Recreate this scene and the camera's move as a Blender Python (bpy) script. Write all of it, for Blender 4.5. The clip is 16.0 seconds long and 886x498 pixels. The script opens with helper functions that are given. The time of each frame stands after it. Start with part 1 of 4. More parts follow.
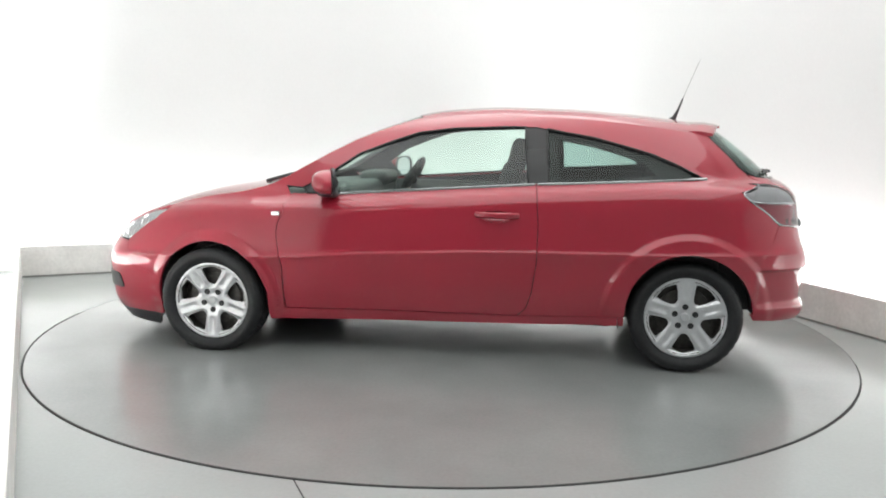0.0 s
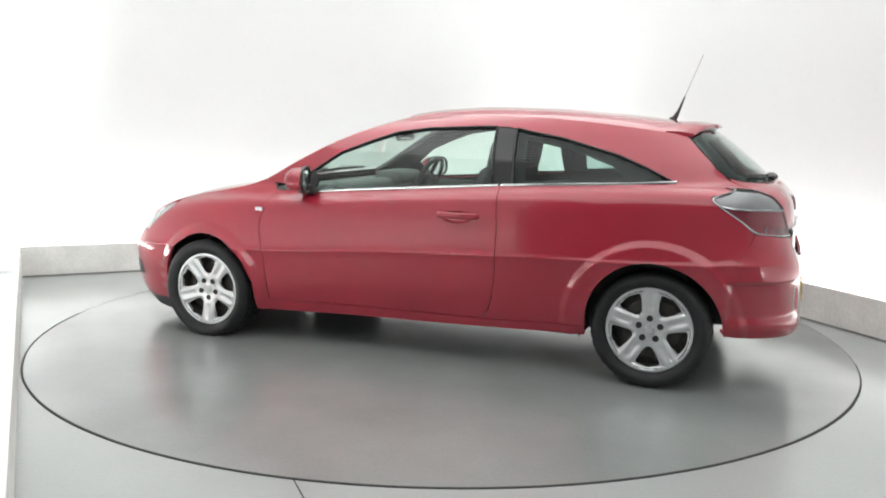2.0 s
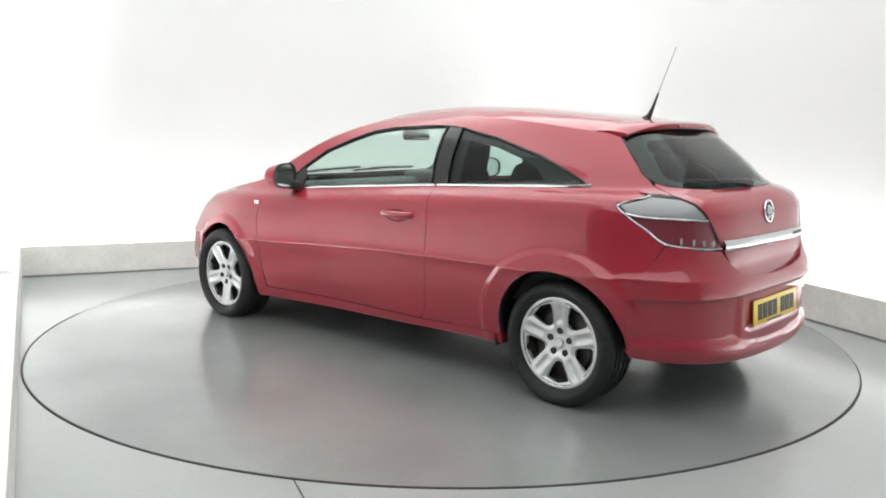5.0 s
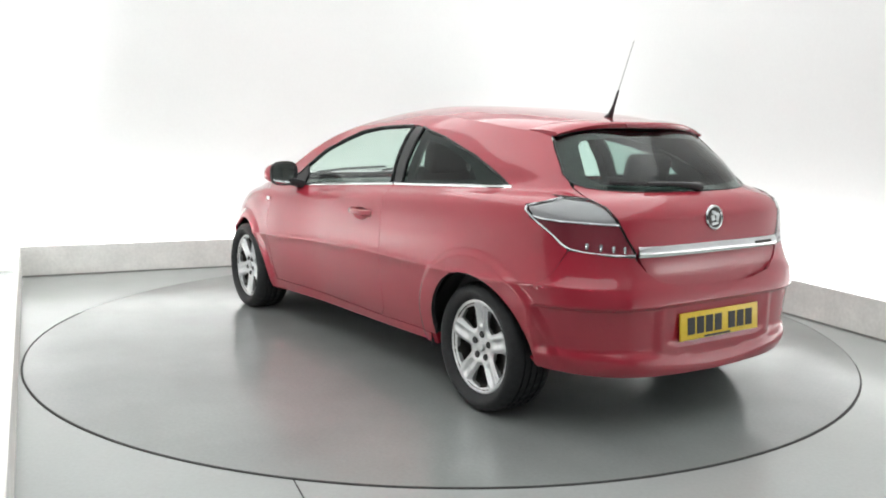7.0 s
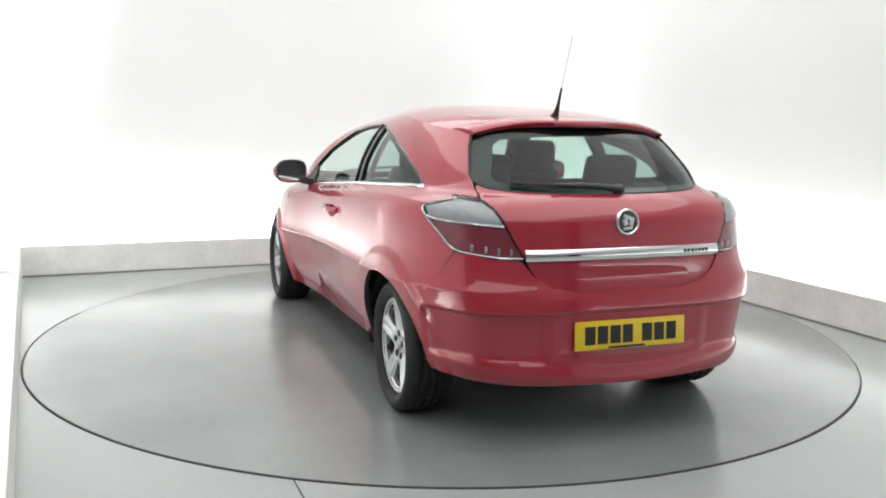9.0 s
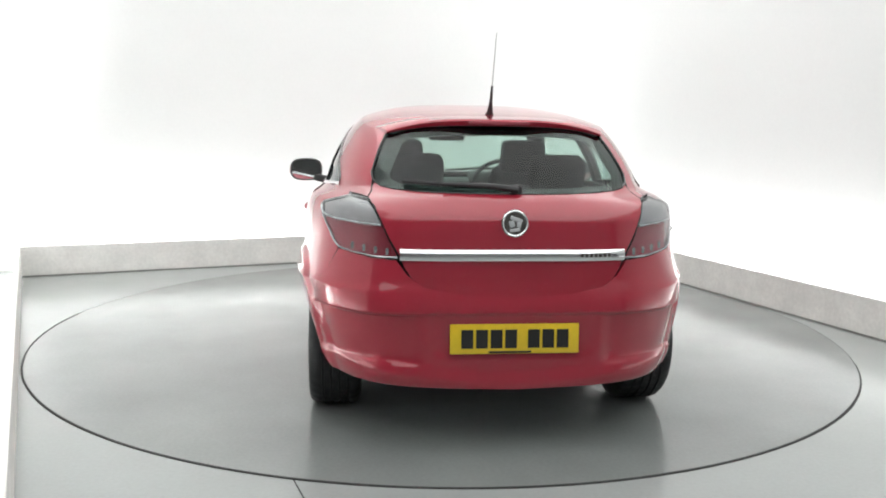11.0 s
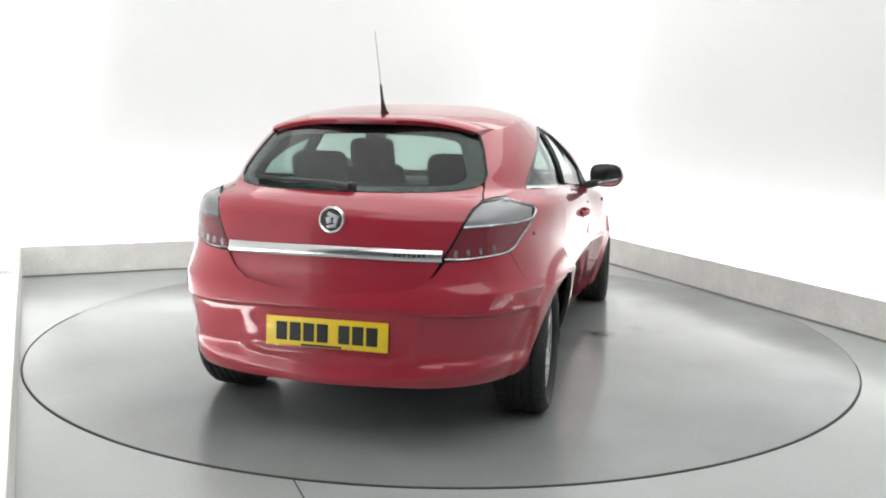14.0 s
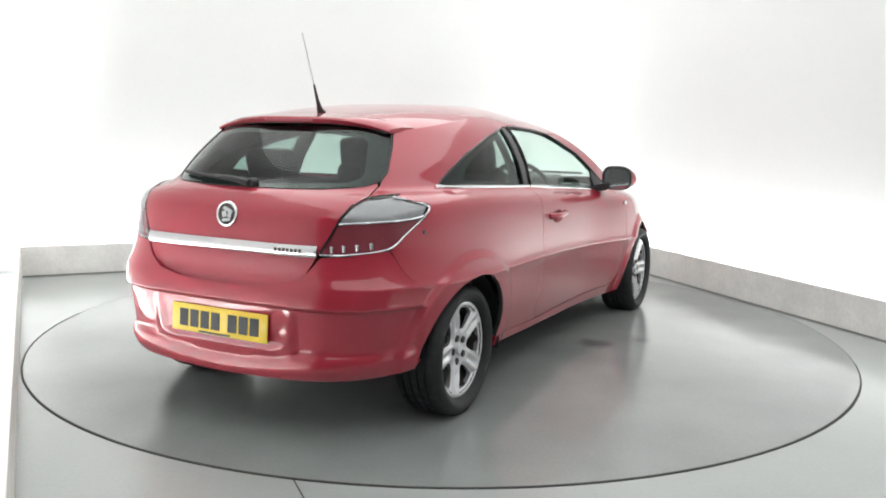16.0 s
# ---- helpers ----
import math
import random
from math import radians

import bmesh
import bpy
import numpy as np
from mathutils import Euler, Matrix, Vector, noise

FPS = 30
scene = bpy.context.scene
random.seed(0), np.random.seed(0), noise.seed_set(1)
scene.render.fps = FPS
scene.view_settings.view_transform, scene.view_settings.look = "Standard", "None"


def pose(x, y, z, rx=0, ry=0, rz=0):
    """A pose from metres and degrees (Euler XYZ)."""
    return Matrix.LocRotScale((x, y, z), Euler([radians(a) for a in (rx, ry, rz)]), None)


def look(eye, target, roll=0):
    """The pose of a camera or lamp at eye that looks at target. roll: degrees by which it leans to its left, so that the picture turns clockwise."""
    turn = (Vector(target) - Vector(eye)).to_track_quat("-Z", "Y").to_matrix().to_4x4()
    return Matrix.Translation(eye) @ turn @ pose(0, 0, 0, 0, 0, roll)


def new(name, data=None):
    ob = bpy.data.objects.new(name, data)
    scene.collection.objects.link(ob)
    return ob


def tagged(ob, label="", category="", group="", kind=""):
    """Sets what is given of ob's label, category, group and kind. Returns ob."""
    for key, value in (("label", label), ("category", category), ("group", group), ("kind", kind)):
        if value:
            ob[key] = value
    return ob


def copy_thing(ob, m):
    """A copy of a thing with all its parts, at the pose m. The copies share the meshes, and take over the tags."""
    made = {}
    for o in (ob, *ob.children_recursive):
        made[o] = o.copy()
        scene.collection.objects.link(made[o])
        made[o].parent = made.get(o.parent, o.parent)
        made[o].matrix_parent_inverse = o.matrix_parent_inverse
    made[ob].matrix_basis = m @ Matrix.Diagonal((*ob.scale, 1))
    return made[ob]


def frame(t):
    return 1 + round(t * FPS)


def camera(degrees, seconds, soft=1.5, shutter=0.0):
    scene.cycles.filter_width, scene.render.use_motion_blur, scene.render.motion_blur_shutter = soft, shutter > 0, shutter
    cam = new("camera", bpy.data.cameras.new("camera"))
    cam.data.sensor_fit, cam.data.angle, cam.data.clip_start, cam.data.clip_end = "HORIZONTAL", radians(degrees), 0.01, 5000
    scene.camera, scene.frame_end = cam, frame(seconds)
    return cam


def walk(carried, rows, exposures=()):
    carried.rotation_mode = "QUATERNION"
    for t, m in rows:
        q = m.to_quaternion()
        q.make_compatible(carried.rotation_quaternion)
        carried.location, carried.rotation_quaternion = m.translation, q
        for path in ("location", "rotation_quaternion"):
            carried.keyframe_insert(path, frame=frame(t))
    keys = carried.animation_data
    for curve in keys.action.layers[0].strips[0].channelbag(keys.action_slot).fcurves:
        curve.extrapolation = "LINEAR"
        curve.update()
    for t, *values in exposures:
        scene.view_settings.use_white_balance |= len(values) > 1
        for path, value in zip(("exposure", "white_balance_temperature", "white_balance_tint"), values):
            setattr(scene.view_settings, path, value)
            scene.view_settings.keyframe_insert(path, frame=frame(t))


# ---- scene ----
# ---- camera ----
SECONDS = 16.0
cam = camera(55.98, SECONDS, soft=1.9)
EYE = Vector((0.0, -5.293, 1.303))
TILT = -0.1501
VIEW = look(EYE, EYE + Vector((-0.0003, math.cos(TILT), math.sin(TILT))), 0.93)
walk(cam, [(0.0, VIEW), (SECONDS, VIEW)])

# ---- turning of the table ----
TURN_START, TURN_RATE = 171.02, -6.772      # degrees, degrees per second
CAR_OFFSET = Vector((-0.119, -0.047, 0.0))  # car's middle in the table's space
TABLE_R = 2.444

# ---- world, lights ----
scene.view_settings.exposure = 0.0
world = bpy.data.worlds.new("world")
scene.world = world
world.use_nodes = True
world.node_tree.nodes["Background"].inputs[0].default_value = (0.9, 0.95, 1.0, 1)
world.node_tree.nodes["Background"].inputs[1].default_value = 0.02


def area(name, m, sx, sy, watts, colour=(1, 1, 1)):
    lamp = bpy.data.lights.new(name, "AREA")
    lamp.shape, lamp.size, lamp.size_y, lamp.energy, lamp.color = "RECTANGLE", sx, sy, watts, colour
    ob = new(name, lamp)
    ob.matrix_world = m
    return ob


# ---- materials ----
def material(name, colour, rough=0.5, metal=0.0, coat=0.0, grain=0.0, grain_scale=40.0, stain=0.0, stain_scale=1.5,
             bump=0.0, bump_scale=200.0, emit=0.0, rough_var=0.0):
    m = bpy.data.materials.new(name)
    m.use_nodes = True
    nt = m.node_tree
    b = nt.nodes["Principled BSDF"]
    b.inputs["Base Color"].default_value = (*colour, 1)
    b.inputs["Roughness"].default_value = rough
    b.inputs["Metallic"].default_value = metal
    b.inputs["Coat Weight"].default_value = coat
    b.inputs["Coat Roughness"].default_value = 0.05
    if emit:
        b.inputs["Emission Color"].default_value = (*colour, 1)
        b.inputs["Emission Strength"].default_value = emit
    co = nt.nodes.new("ShaderNodeTexCoord")

    def tex(scale, detail=4.0):
        n = nt.nodes.new("ShaderNodeTexNoise")
        n.inputs["Scale"].default_value, n.inputs["Detail"].default_value = scale, detail
        nt.links.new(co.outputs["Object"], n.inputs["Vector"])
        return n.outputs["Fac"]

    def ranged(fac, lo, hi):
        n = nt.nodes.new("ShaderNodeMapRange")
        n.inputs["From Min"].default_value, n.inputs["From Max"].default_value = 0.3, 0.7
        n.inputs["To Min"].default_value, n.inputs["To Max"].default_value = lo, hi
        nt.links.new(fac, n.inputs["Value"])
        return n.outputs["Result"]

    if grain or stain:
        mul = nt.nodes.new("ShaderNodeMath")
        mul.operation = "MULTIPLY"
        nt.links.new(ranged(tex(grain_scale), 1 - grain, 1 + grain), mul.inputs[0])
        nt.links.new(ranged(tex(stain_scale, 6), 1 - stain, 1 + stain), mul.inputs[1])
        mix = nt.nodes.new("ShaderNodeVectorMath")
        mix.operation = "SCALE"
        mix.inputs[0].default_value = colour
        nt.links.new(mul.outputs[0], mix.inputs["Scale"])
        nt.links.new(mix.outputs[0], b.inputs["Base Color"])
    if rough_var:
        nt.links.new(ranged(tex(stain_scale * 2.2, 2), rough - rough_var, rough + rough_var), b.inputs["Roughness"])
    if bump:
        n = nt.nodes.new("ShaderNodeBump")
        n.inputs["Strength"].default_value, n.inputs["Distance"].default_value = bump, 0.002
        nt.links.new(tex(bump_scale, 3), n.inputs["Height"])
        nt.links.new(n.outputs[0], b.inputs["Normal"])
    return m


def glass_material(name, tint, gloss=1.0, front=0.035):
    """A thin pane: tinted, with a gloss that grows towards grazing angles."""
    m = bpy.data.materials.new(name)
    m.use_nodes = True
    nt = m.node_tree
    out = nt.nodes["Material Output"]
    nt.nodes.remove(nt.nodes["Principled BSDF"])
    t, g, f, mix, power, grow = (nt.nodes.new("ShaderNode" + k) for k in ("BsdfTransparent", "BsdfGlossy", "LayerWeight", "MixShader", "Math", "Math"))
    t.inputs[0].default_value = (*tint, 1)
    g.inputs[0].default_value = (gloss, gloss, gloss, 1)
    g.inputs["Roughness"].default_value = 0.03
    f.inputs["Blend"].default_value = 0.5
    power.operation, power.inputs[1].default_value = "POWER", 5.0
    grow.operation, grow.inputs[1].default_value, grow.inputs[2].default_value = "MULTIPLY_ADD", 0.9, front
    nt.links.new(f.outputs["Facing"], power.inputs[0])
    nt.links.new(power.outputs[0], grow.inputs[0])
    nt.links.new(grow.outputs[0], mix.inputs[0])
    nt.links.new(t.outputs[0], mix.inputs[1])
    nt.links.new(g.outputs[0], mix.inputs[2])
    nt.links.new(mix.outputs[0], out.inputs[0])
    return m


PAINT = material("red_paint", (0.325, 0.0135, 0.032), 0.45, 0.08, 1.0, 0.02, 900.0, 0.03, 3.0)
PAINT.node_tree.nodes["Principled BSDF"].inputs["Specular IOR Level"].default_value = 0.2
PAINT.node_tree.nodes["Principled BSDF"].inputs["Coat Roughness"].default_value = 0.02
PAINT.node_tree.nodes["Principled BSDF"].inputs["Coat IOR"].default_value = 1.62
INNER = material("dark_inner_lining", (0.03, 0.03, 0.032), 0.8, grain=0.15)
BLACK = material("black_plastic", (0.018, 0.018, 0.02), 0.45, grain=0.15, bump=0.15)
GLOSS_BLACK = material("gloss_black_trim", (0.014, 0.014, 0.015), 0.14)
RUBBER = material("tyre_rubber", (0.013, 0.0135, 0.015), 0.6, grain=0.2, grain_scale=60, stain=0.2, stain_scale=8, bump=0.2)
SILVER = material("silver_wheel_paint", (0.60, 0.61, 0.625), 0.28, 0.6, 0.5, 0.03, 300, 0.04, 9)
DARK_METAL = material("dark_brake_steel", (0.07, 0.065, 0.06), 0.55, 0.6, grain=0.25)
RUBBER.node_tree.nodes["Principled BSDF"].inputs["Specular IOR Level"].default_value = 0.4
HEAD = material("grey_headlight_reflector", (0.42, 0.43, 0.44), 0.25, 0.4, 0.5, 0.08, 60)
CHROME = material("chrome", (0.72, 0.73, 0.74), 0.07, 1.0, grain=0.02)
MAST = material("grey_aerial_metal", (0.35, 0.35, 0.35), 0.4, 0.6)
SEAT = material("dark_seat_cloth", (0.03, 0.032, 0.035), 0.9, grain=0.08, grain_scale=30)
DASH = material("grey_dashboard_vinyl", (0.11, 0.12, 0.118), 0.6, grain=0.1, bump=0.1)
HEADLINER = material("pale_grey_headliner_cloth", (0.16, 0.165, 0.165), 0.9, grain=0.05)
GLASS = glass_material("pale_green_glass", (0.80, 0.91, 0.86), 1.0, 0.055)
DARK_GLASS = glass_material("tinted_rear_glass", (0.50, 0.63, 0.59), 1.0, 0.03)
CLEAR = glass_material("clear_lens", (0.87, 0.87, 0.875))
SMOKE = glass_material("smoked_lens", (0.80, 0.80, 0.81), 0.9, 0.025)
PANE_BACK = bpy.data.materials.new("clear_pane_back")
PANE_BACK.use_nodes = True
_nt = PANE_BACK.node_tree
_nt.nodes.remove(_nt.nodes["Principled BSDF"])
_nt.links.new(_nt.nodes.new("ShaderNodeBsdfTransparent").outputs[0], _nt.nodes["Material Output"].inputs[0])
LAMP_RED = material("red_lamp_plastic", (0.30, 0.04, 0.06), 0.25, 0.0, 0.6, 0.1, 120)
LAMP_GREY = material("grey_lamp_reflector", (0.40, 0.41, 0.41), 0.3, 0.3, grain=0.15, grain_scale=45)
LAMP_SILVER = material("silver_lamp_reflector", (0.6, 0.6, 0.62), 0.2, 0.8)
YELLOW = material("yellow_plate", (0.75, 0.52, 0.02), 0.4, coat=0.3, grain=0.04)
INK = material("black_plate_ink", (0.012, 0.012, 0.012), 0.5)
FLOOR = material("grey_painted_floor", (0.345, 0.362, 0.357), 0.24, 0.0, 0.0, 0.03, 60, 0.07, 0.9, 0.05, 70, rough_var=0.03)
TABLE = material("grey_painted_table_top", (0.236, 0.25, 0.244), 0.2, 0.0, 0.0, 0.04, 60, 0.13, 1.3, 0.06, 70, rough_var=0.055)


def stain_on(m, centre, radius, depth):
    """A ragged darker stain on a surface, round a point in the object's space."""
    nt = m.node_tree
    b = nt.nodes["Principled BSDF"]
    source = b.inputs["Base Color"].links[0].from_socket
    co, far, wob, add, fade, mix = (nt.nodes.new("ShaderNode" + k) for k in ("TexCoord", "VectorMath", "TexNoise", "Math", "MapRange", "VectorMath"))
    far.operation, far.inputs[1].default_value = "DISTANCE", centre
    wob.inputs["Scale"].default_value = 9.0
    add.operation, add.inputs[1].default_value = "MULTIPLY_ADD", radius * 1.6
    nt.links.new(co.outputs["Object"], far.inputs[0])
    nt.links.new(co.outputs["Object"], wob.inputs["Vector"])
    nt.links.new(wob.outputs["Fac"], add.inputs[0])
    nt.links.new(far.outputs["Value"], add.inputs[2])
    fade.inputs["From Min"].default_value, fade.inputs["From Max"].default_value = radius * 1.1, radius * 1.9
    fade.inputs["To Min"].default_value, fade.inputs["To Max"].default_value = depth, 1.0
    nt.links.new(add.outputs[0], fade.inputs["Value"])
    mix.operation = "SCALE"
    nt.links.new(source, mix.inputs[0])
    nt.links.new(fade.outputs["Result"], mix.inputs["Scale"])
    nt.links.new(mix.outputs[0], b.inputs["Base Color"])


stain_on(TABLE, (0.08, -1.0, 0.0), 0.12, 0.6)
stain_on(TABLE, (0.30, -1.22, 0.0), 0.07, 0.72)
for m in (FLOOR, TABLE):
    m.node_tree.nodes["Principled BSDF"].inputs["Specular IOR Level"].default_value = 0.9
JOINT = material("grimy_joint_filler", (0.24, 0.24, 0.23), 0.8, grain=0.2)
GAP = material("dark_gap", (0.02, 0.02, 0.02), 0.8)
KERB = material("off_white_painted_board", (0.74, 0.735, 0.71), 0.6, grain=0.05, stain=0.07, stain_scale=5)
# grey for the added walls behind the camera, set by the car's reflections
UNSEEN_WALL = material("grey_unseen_wall", (0.33, 0.334, 0.336), 0.9, grain=0.04, stain=0.1, stain_scale=1.0)
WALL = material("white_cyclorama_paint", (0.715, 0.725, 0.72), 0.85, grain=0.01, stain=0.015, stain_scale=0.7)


# ---- mesh helpers ----
def mesh_object(name, verts, faces, mats, parent=None, label="", index=None, normals=None, smooth=True):
    me = bpy.data.meshes.new(name)
    me.from_pydata([tuple(v) for v in verts], [], faces)
    for m in (mats if isinstance(mats, (list, tuple)) else [mats]):
        me.materials.append(m)
    if index is not None:
        me.polygons.foreach_set("material_index", index)
    if smooth:
        me.polygons.foreach_set("use_smooth", [True] * len(me.polygons))
    me.update()
    if normals is not None:
        me.normals_split_custom_set_from_vertices([tuple(n) for n in normals])
    ob = new(name, me)
    ob.parent = parent
    return tagged(ob, label)


def part(name, bm, mat, parent, label="", smooth=True):
    me = bpy.data.meshes.new(name)
    bm.normal_update()
    bm.to_mesh(me)
    bm.free()
    me.materials.append(mat)
    if smooth:
        me.polygons.foreach_set("use_smooth", [True] * len(me.polygons))
        me.set_sharp_from_angle(angle=radians(40))
    ob = new(name, me)
    ob.parent = parent
    return tagged(ob, label)


def box_bm(sx, sy, sz, bevel=0.0, m=None, seg=2, taper=None):
    bm = bmesh.new()
    bmesh.ops.create_cube(bm, size=1.0)
    for v in bm.verts:
        v.co = Vector((v.co.x * sx, v.co.y * sy, v.co.z * sz))
        if taper and v.co.z > 0:
            v.co.x *= taper[0]
            v.co.y *= taper[1]
    if bevel:
        bmesh.ops.bevel(bm, geom=bm.edges[:], offset=bevel, segments=seg, profile=0.6, affect="EDGES")
    if m is not None:
        bm.transform(m)
    return bm


def lathe_bm(profile, n=48, axis="Y", m=None, close=False):
    """Turn (radius, height) rows round an axis."""
    bm = bmesh.new()
    rings = []
    for r, h in profile:
        ring = []
        for i in range(n):
            a = 2 * math.pi * i / n
            p = {"Y": (r * math.cos(a), h, r * math.sin(a)), "Z": (r * math.cos(a), r * math.sin(a), h),
                 "X": (h, r * math.cos(a), r * math.sin(a))}[axis]
            ring.append(bm.verts.new(p))
        rings.append(ring)
    pairs = list(zip(rings, rings[1:])) + ([(rings[-1], rings[0])] if close else [])
    for a, b in pairs:
        for i in range(n):
            bm.faces.new((a[i], a[(i + 1) % n], b[(i + 1) % n], b[i]))
    if not close:
        if profile[0][0] > 1e-4:
            bm.faces.new(rings[0])
        if profile[-1][0] > 1e-4:
            bm.faces.new(rings[-1][::-1])
    bmesh.ops.remove_doubles(bm, verts=bm.verts, dist=1e-5)
    bmesh.ops.recalc_face_normals(bm, faces=bm.faces)
    if m is not None:
        bm.transform(m)
    return bm


def tube_bm(points, radius, n=8, flat=1.0, radii=None):
    """A tube along points."""
    bm = bmesh.new()
    pts = [Vector(p) for p in points]
    rings = []
    for i, p in enumerate(pts):
        d = (pts[min(i + 1, len(pts) - 1)] - pts[max(i - 1, 0)]).normalized()
        a = d.orthogonal().normalized() if abs(d.z) > 0.95 else d.cross(Vector((0, 0, 1))).normalized()
        b = a.cross(d)
        r = radii[i] if radii else radius
        rings.append([bm.verts.new(p + r * (math.cos(k * 2 * math.pi / n) * a + flat * math.sin(k * 2 * math.pi / n) * b)) for k in range(n)])
    for a, b in zip(rings, rings[1:]):
        for i in range(n):
            bm.faces.new((a[i], a[(i + 1) % n], b[(i + 1) % n], b[i]))
    bm.faces.new(rings[0][::-1])
    bm.faces.new(rings[-1])
    bmesh.ops.recalc_face_normals(bm, faces=bm.faces)
    return bm


def curve(table):
    """Smooth function through (at, value) rows."""
    xs, ys = np.array(sorted(table), float).T
    d = np.diff(ys) / np.diff(xs)
    g = np.r_[d[0], np.where(d[:-1] * d[1:] > 0, 2 * d[:-1] * d[1:] / (d[:-1] + d[1:] + 1e-12), 0), d[-1]]

    xs, ys, g = xs.tolist(), ys.tolist(), g.tolist()

    def f(x):
        x = min(max(x, xs[0]), xs[-1])
        i = 0
        while i < len(xs) - 2 and xs[i + 1] < x:
            i += 1
        h = xs[i + 1] - xs[i]
        t = (x - xs[i]) / h
        return ((1 + 2 * t) * (1 - t) ** 2 * ys[i] + t * (1 - t) ** 2 * h * g[i] + t * t * (3 - 2 * t) * ys[i + 1] + t * t * (t - 1) * h * g[i + 1])
    return f


def inside(points, poly):
    """Which of the points lie in the outline."""
    P, q = np.asarray(points, float).reshape(-1, 2), np.asarray(poly, float)
    x, y = P[:, :1], P[:, 1:]
    x0, y0 = q.T
    x1, y1 = np.roll(q, -1, 0).T
    cut = ((y0 > y) != (y1 > y)) & (x < (x1 - x0) * (y - y0) / np.where(y1 == y0, 1, y1 - y0) + x0)
    return cut.sum(1) % 2 == 1


def dense(poly, step, closed=True):
    out = []
    for a, b in zip(poly, poly[1:] + (poly[:1] if closed else [])):
        n = max(1, int(math.hypot(b[0] - a[0], b[1] - a[1]) / step))
        out += [(a[0] + (b[0] - a[0]) * k / n, a[1] + (b[1] - a[1]) * k / n) for k in range(n)]
    return out if closed else out + [poly[-1]]


def rounded(poly, r, n=4):
    """Round the corners of an outline by r."""
    out = []
    for i, p in enumerate(poly):
        p = Vector(p)
        a, b = Vector(poly[i - 1]) - p, Vector(poly[(i + 1) % len(poly)]) - p
        k = min(r, a.length * 0.45, b.length * 0.45)
        a, b = p + a.normalized() * k, p + b.normalized() * k
        for j in range(n + 1):
            t = j / n
            out.append(tuple((1 - t) ** 2 * a + 2 * t * (1 - t) * p + t * t * b))
    return out


def spline(points, n=6):
    """Open smooth line through points."""
    P = [Vector(p) for p in points]
    P = [2 * P[0] - P[1]] + P + [2 * P[-1] - P[-2]]
    out = []
    for i in range(1, len(P) - 2):
        a, b, c, d = P[i - 1:i + 3]
        for j in range(n):
            t = j / n
            out.append(tuple(0.5 * (2 * b + (c - a) * t + (2 * a - 5 * b + 4 * c - d) * t * t + (3 * b - a - 3 * c + d) * t ** 3)))
    return out + [tuple(P[-2])]


def flat_mesh(poly, step, holes=(), lines=()):
    """Triangles of an outline in the plane, with points inside on a lattice, and edges along the lines."""
    from mathutils import geometry
    border = dense(poly, step)
    loops = [border] + [dense(h, step) for h in holes]
    pts, edges = [], []
    for loop in loops:
        k = len(pts)
        pts += loop
        edges += [(k + i, k + (i + 1) % len(loop)) for i in range(len(loop))]
    for line in lines:
        keep = inside(line, border)
        near = np.sqrt(((np.array(line)[:, None] - np.array(border)[None]) ** 2).sum(2).min(1)) > step * 0.3
        row = [p if ok else None for p, ok in zip(line, keep & near)]
        for p, q in zip(row, row[1:] + [None]):
            if p is not None:
                pts.append(p)
                if q is not None:
                    edges.append((len(pts) - 1, len(pts)))
    arr = np.array(pts)
    lo, hi = arr.min(0), arr.max(0)
    grid = np.array([(x, y) for j, y in enumerate(np.arange(lo[1] + step * 0.5, hi[1], step * 0.87)) for x in np.arange(lo[0] + (j % 2) * step / 2, hi[0], step)]).reshape(-1, 2)
    grid = grid[inside(grid, border)]
    if len(grid):
        far = np.concatenate([((g[:, None] - arr[None]) ** 2).sum(2).min(1) > (step * 0.55) ** 2 for g in np.array_split(grid, len(grid) // 500 + 1)])
        pts += [tuple(p) for p in grid[far]]
    v, _, f, *_ = geometry.delaunay_2d_cdt([Vector(p) for p in pts], edges, [], 0, 1e-6)
    V = np.array([(p.x, p.y) for p in v])
    F = np.array([tuple(t) for t in f])
    C = V[F].mean(1)
    ok = inside(C, border)
    for h in loops[1:]:
        ok &= ~inside(C, h)
    F = F[ok]
    e1, e2 = V[F[:, 1]] - V[F[:, 0]], V[F[:, 2]] - V[F[:, 0]]
    turned = e1[:, 0] * e2[:, 1] - e1[:, 1] * e2[:, 0] < 0
    F[turned] = F[turned][:, ::-1]
    return V.tolist(), [tuple(int(i) for i in t) for t in F]


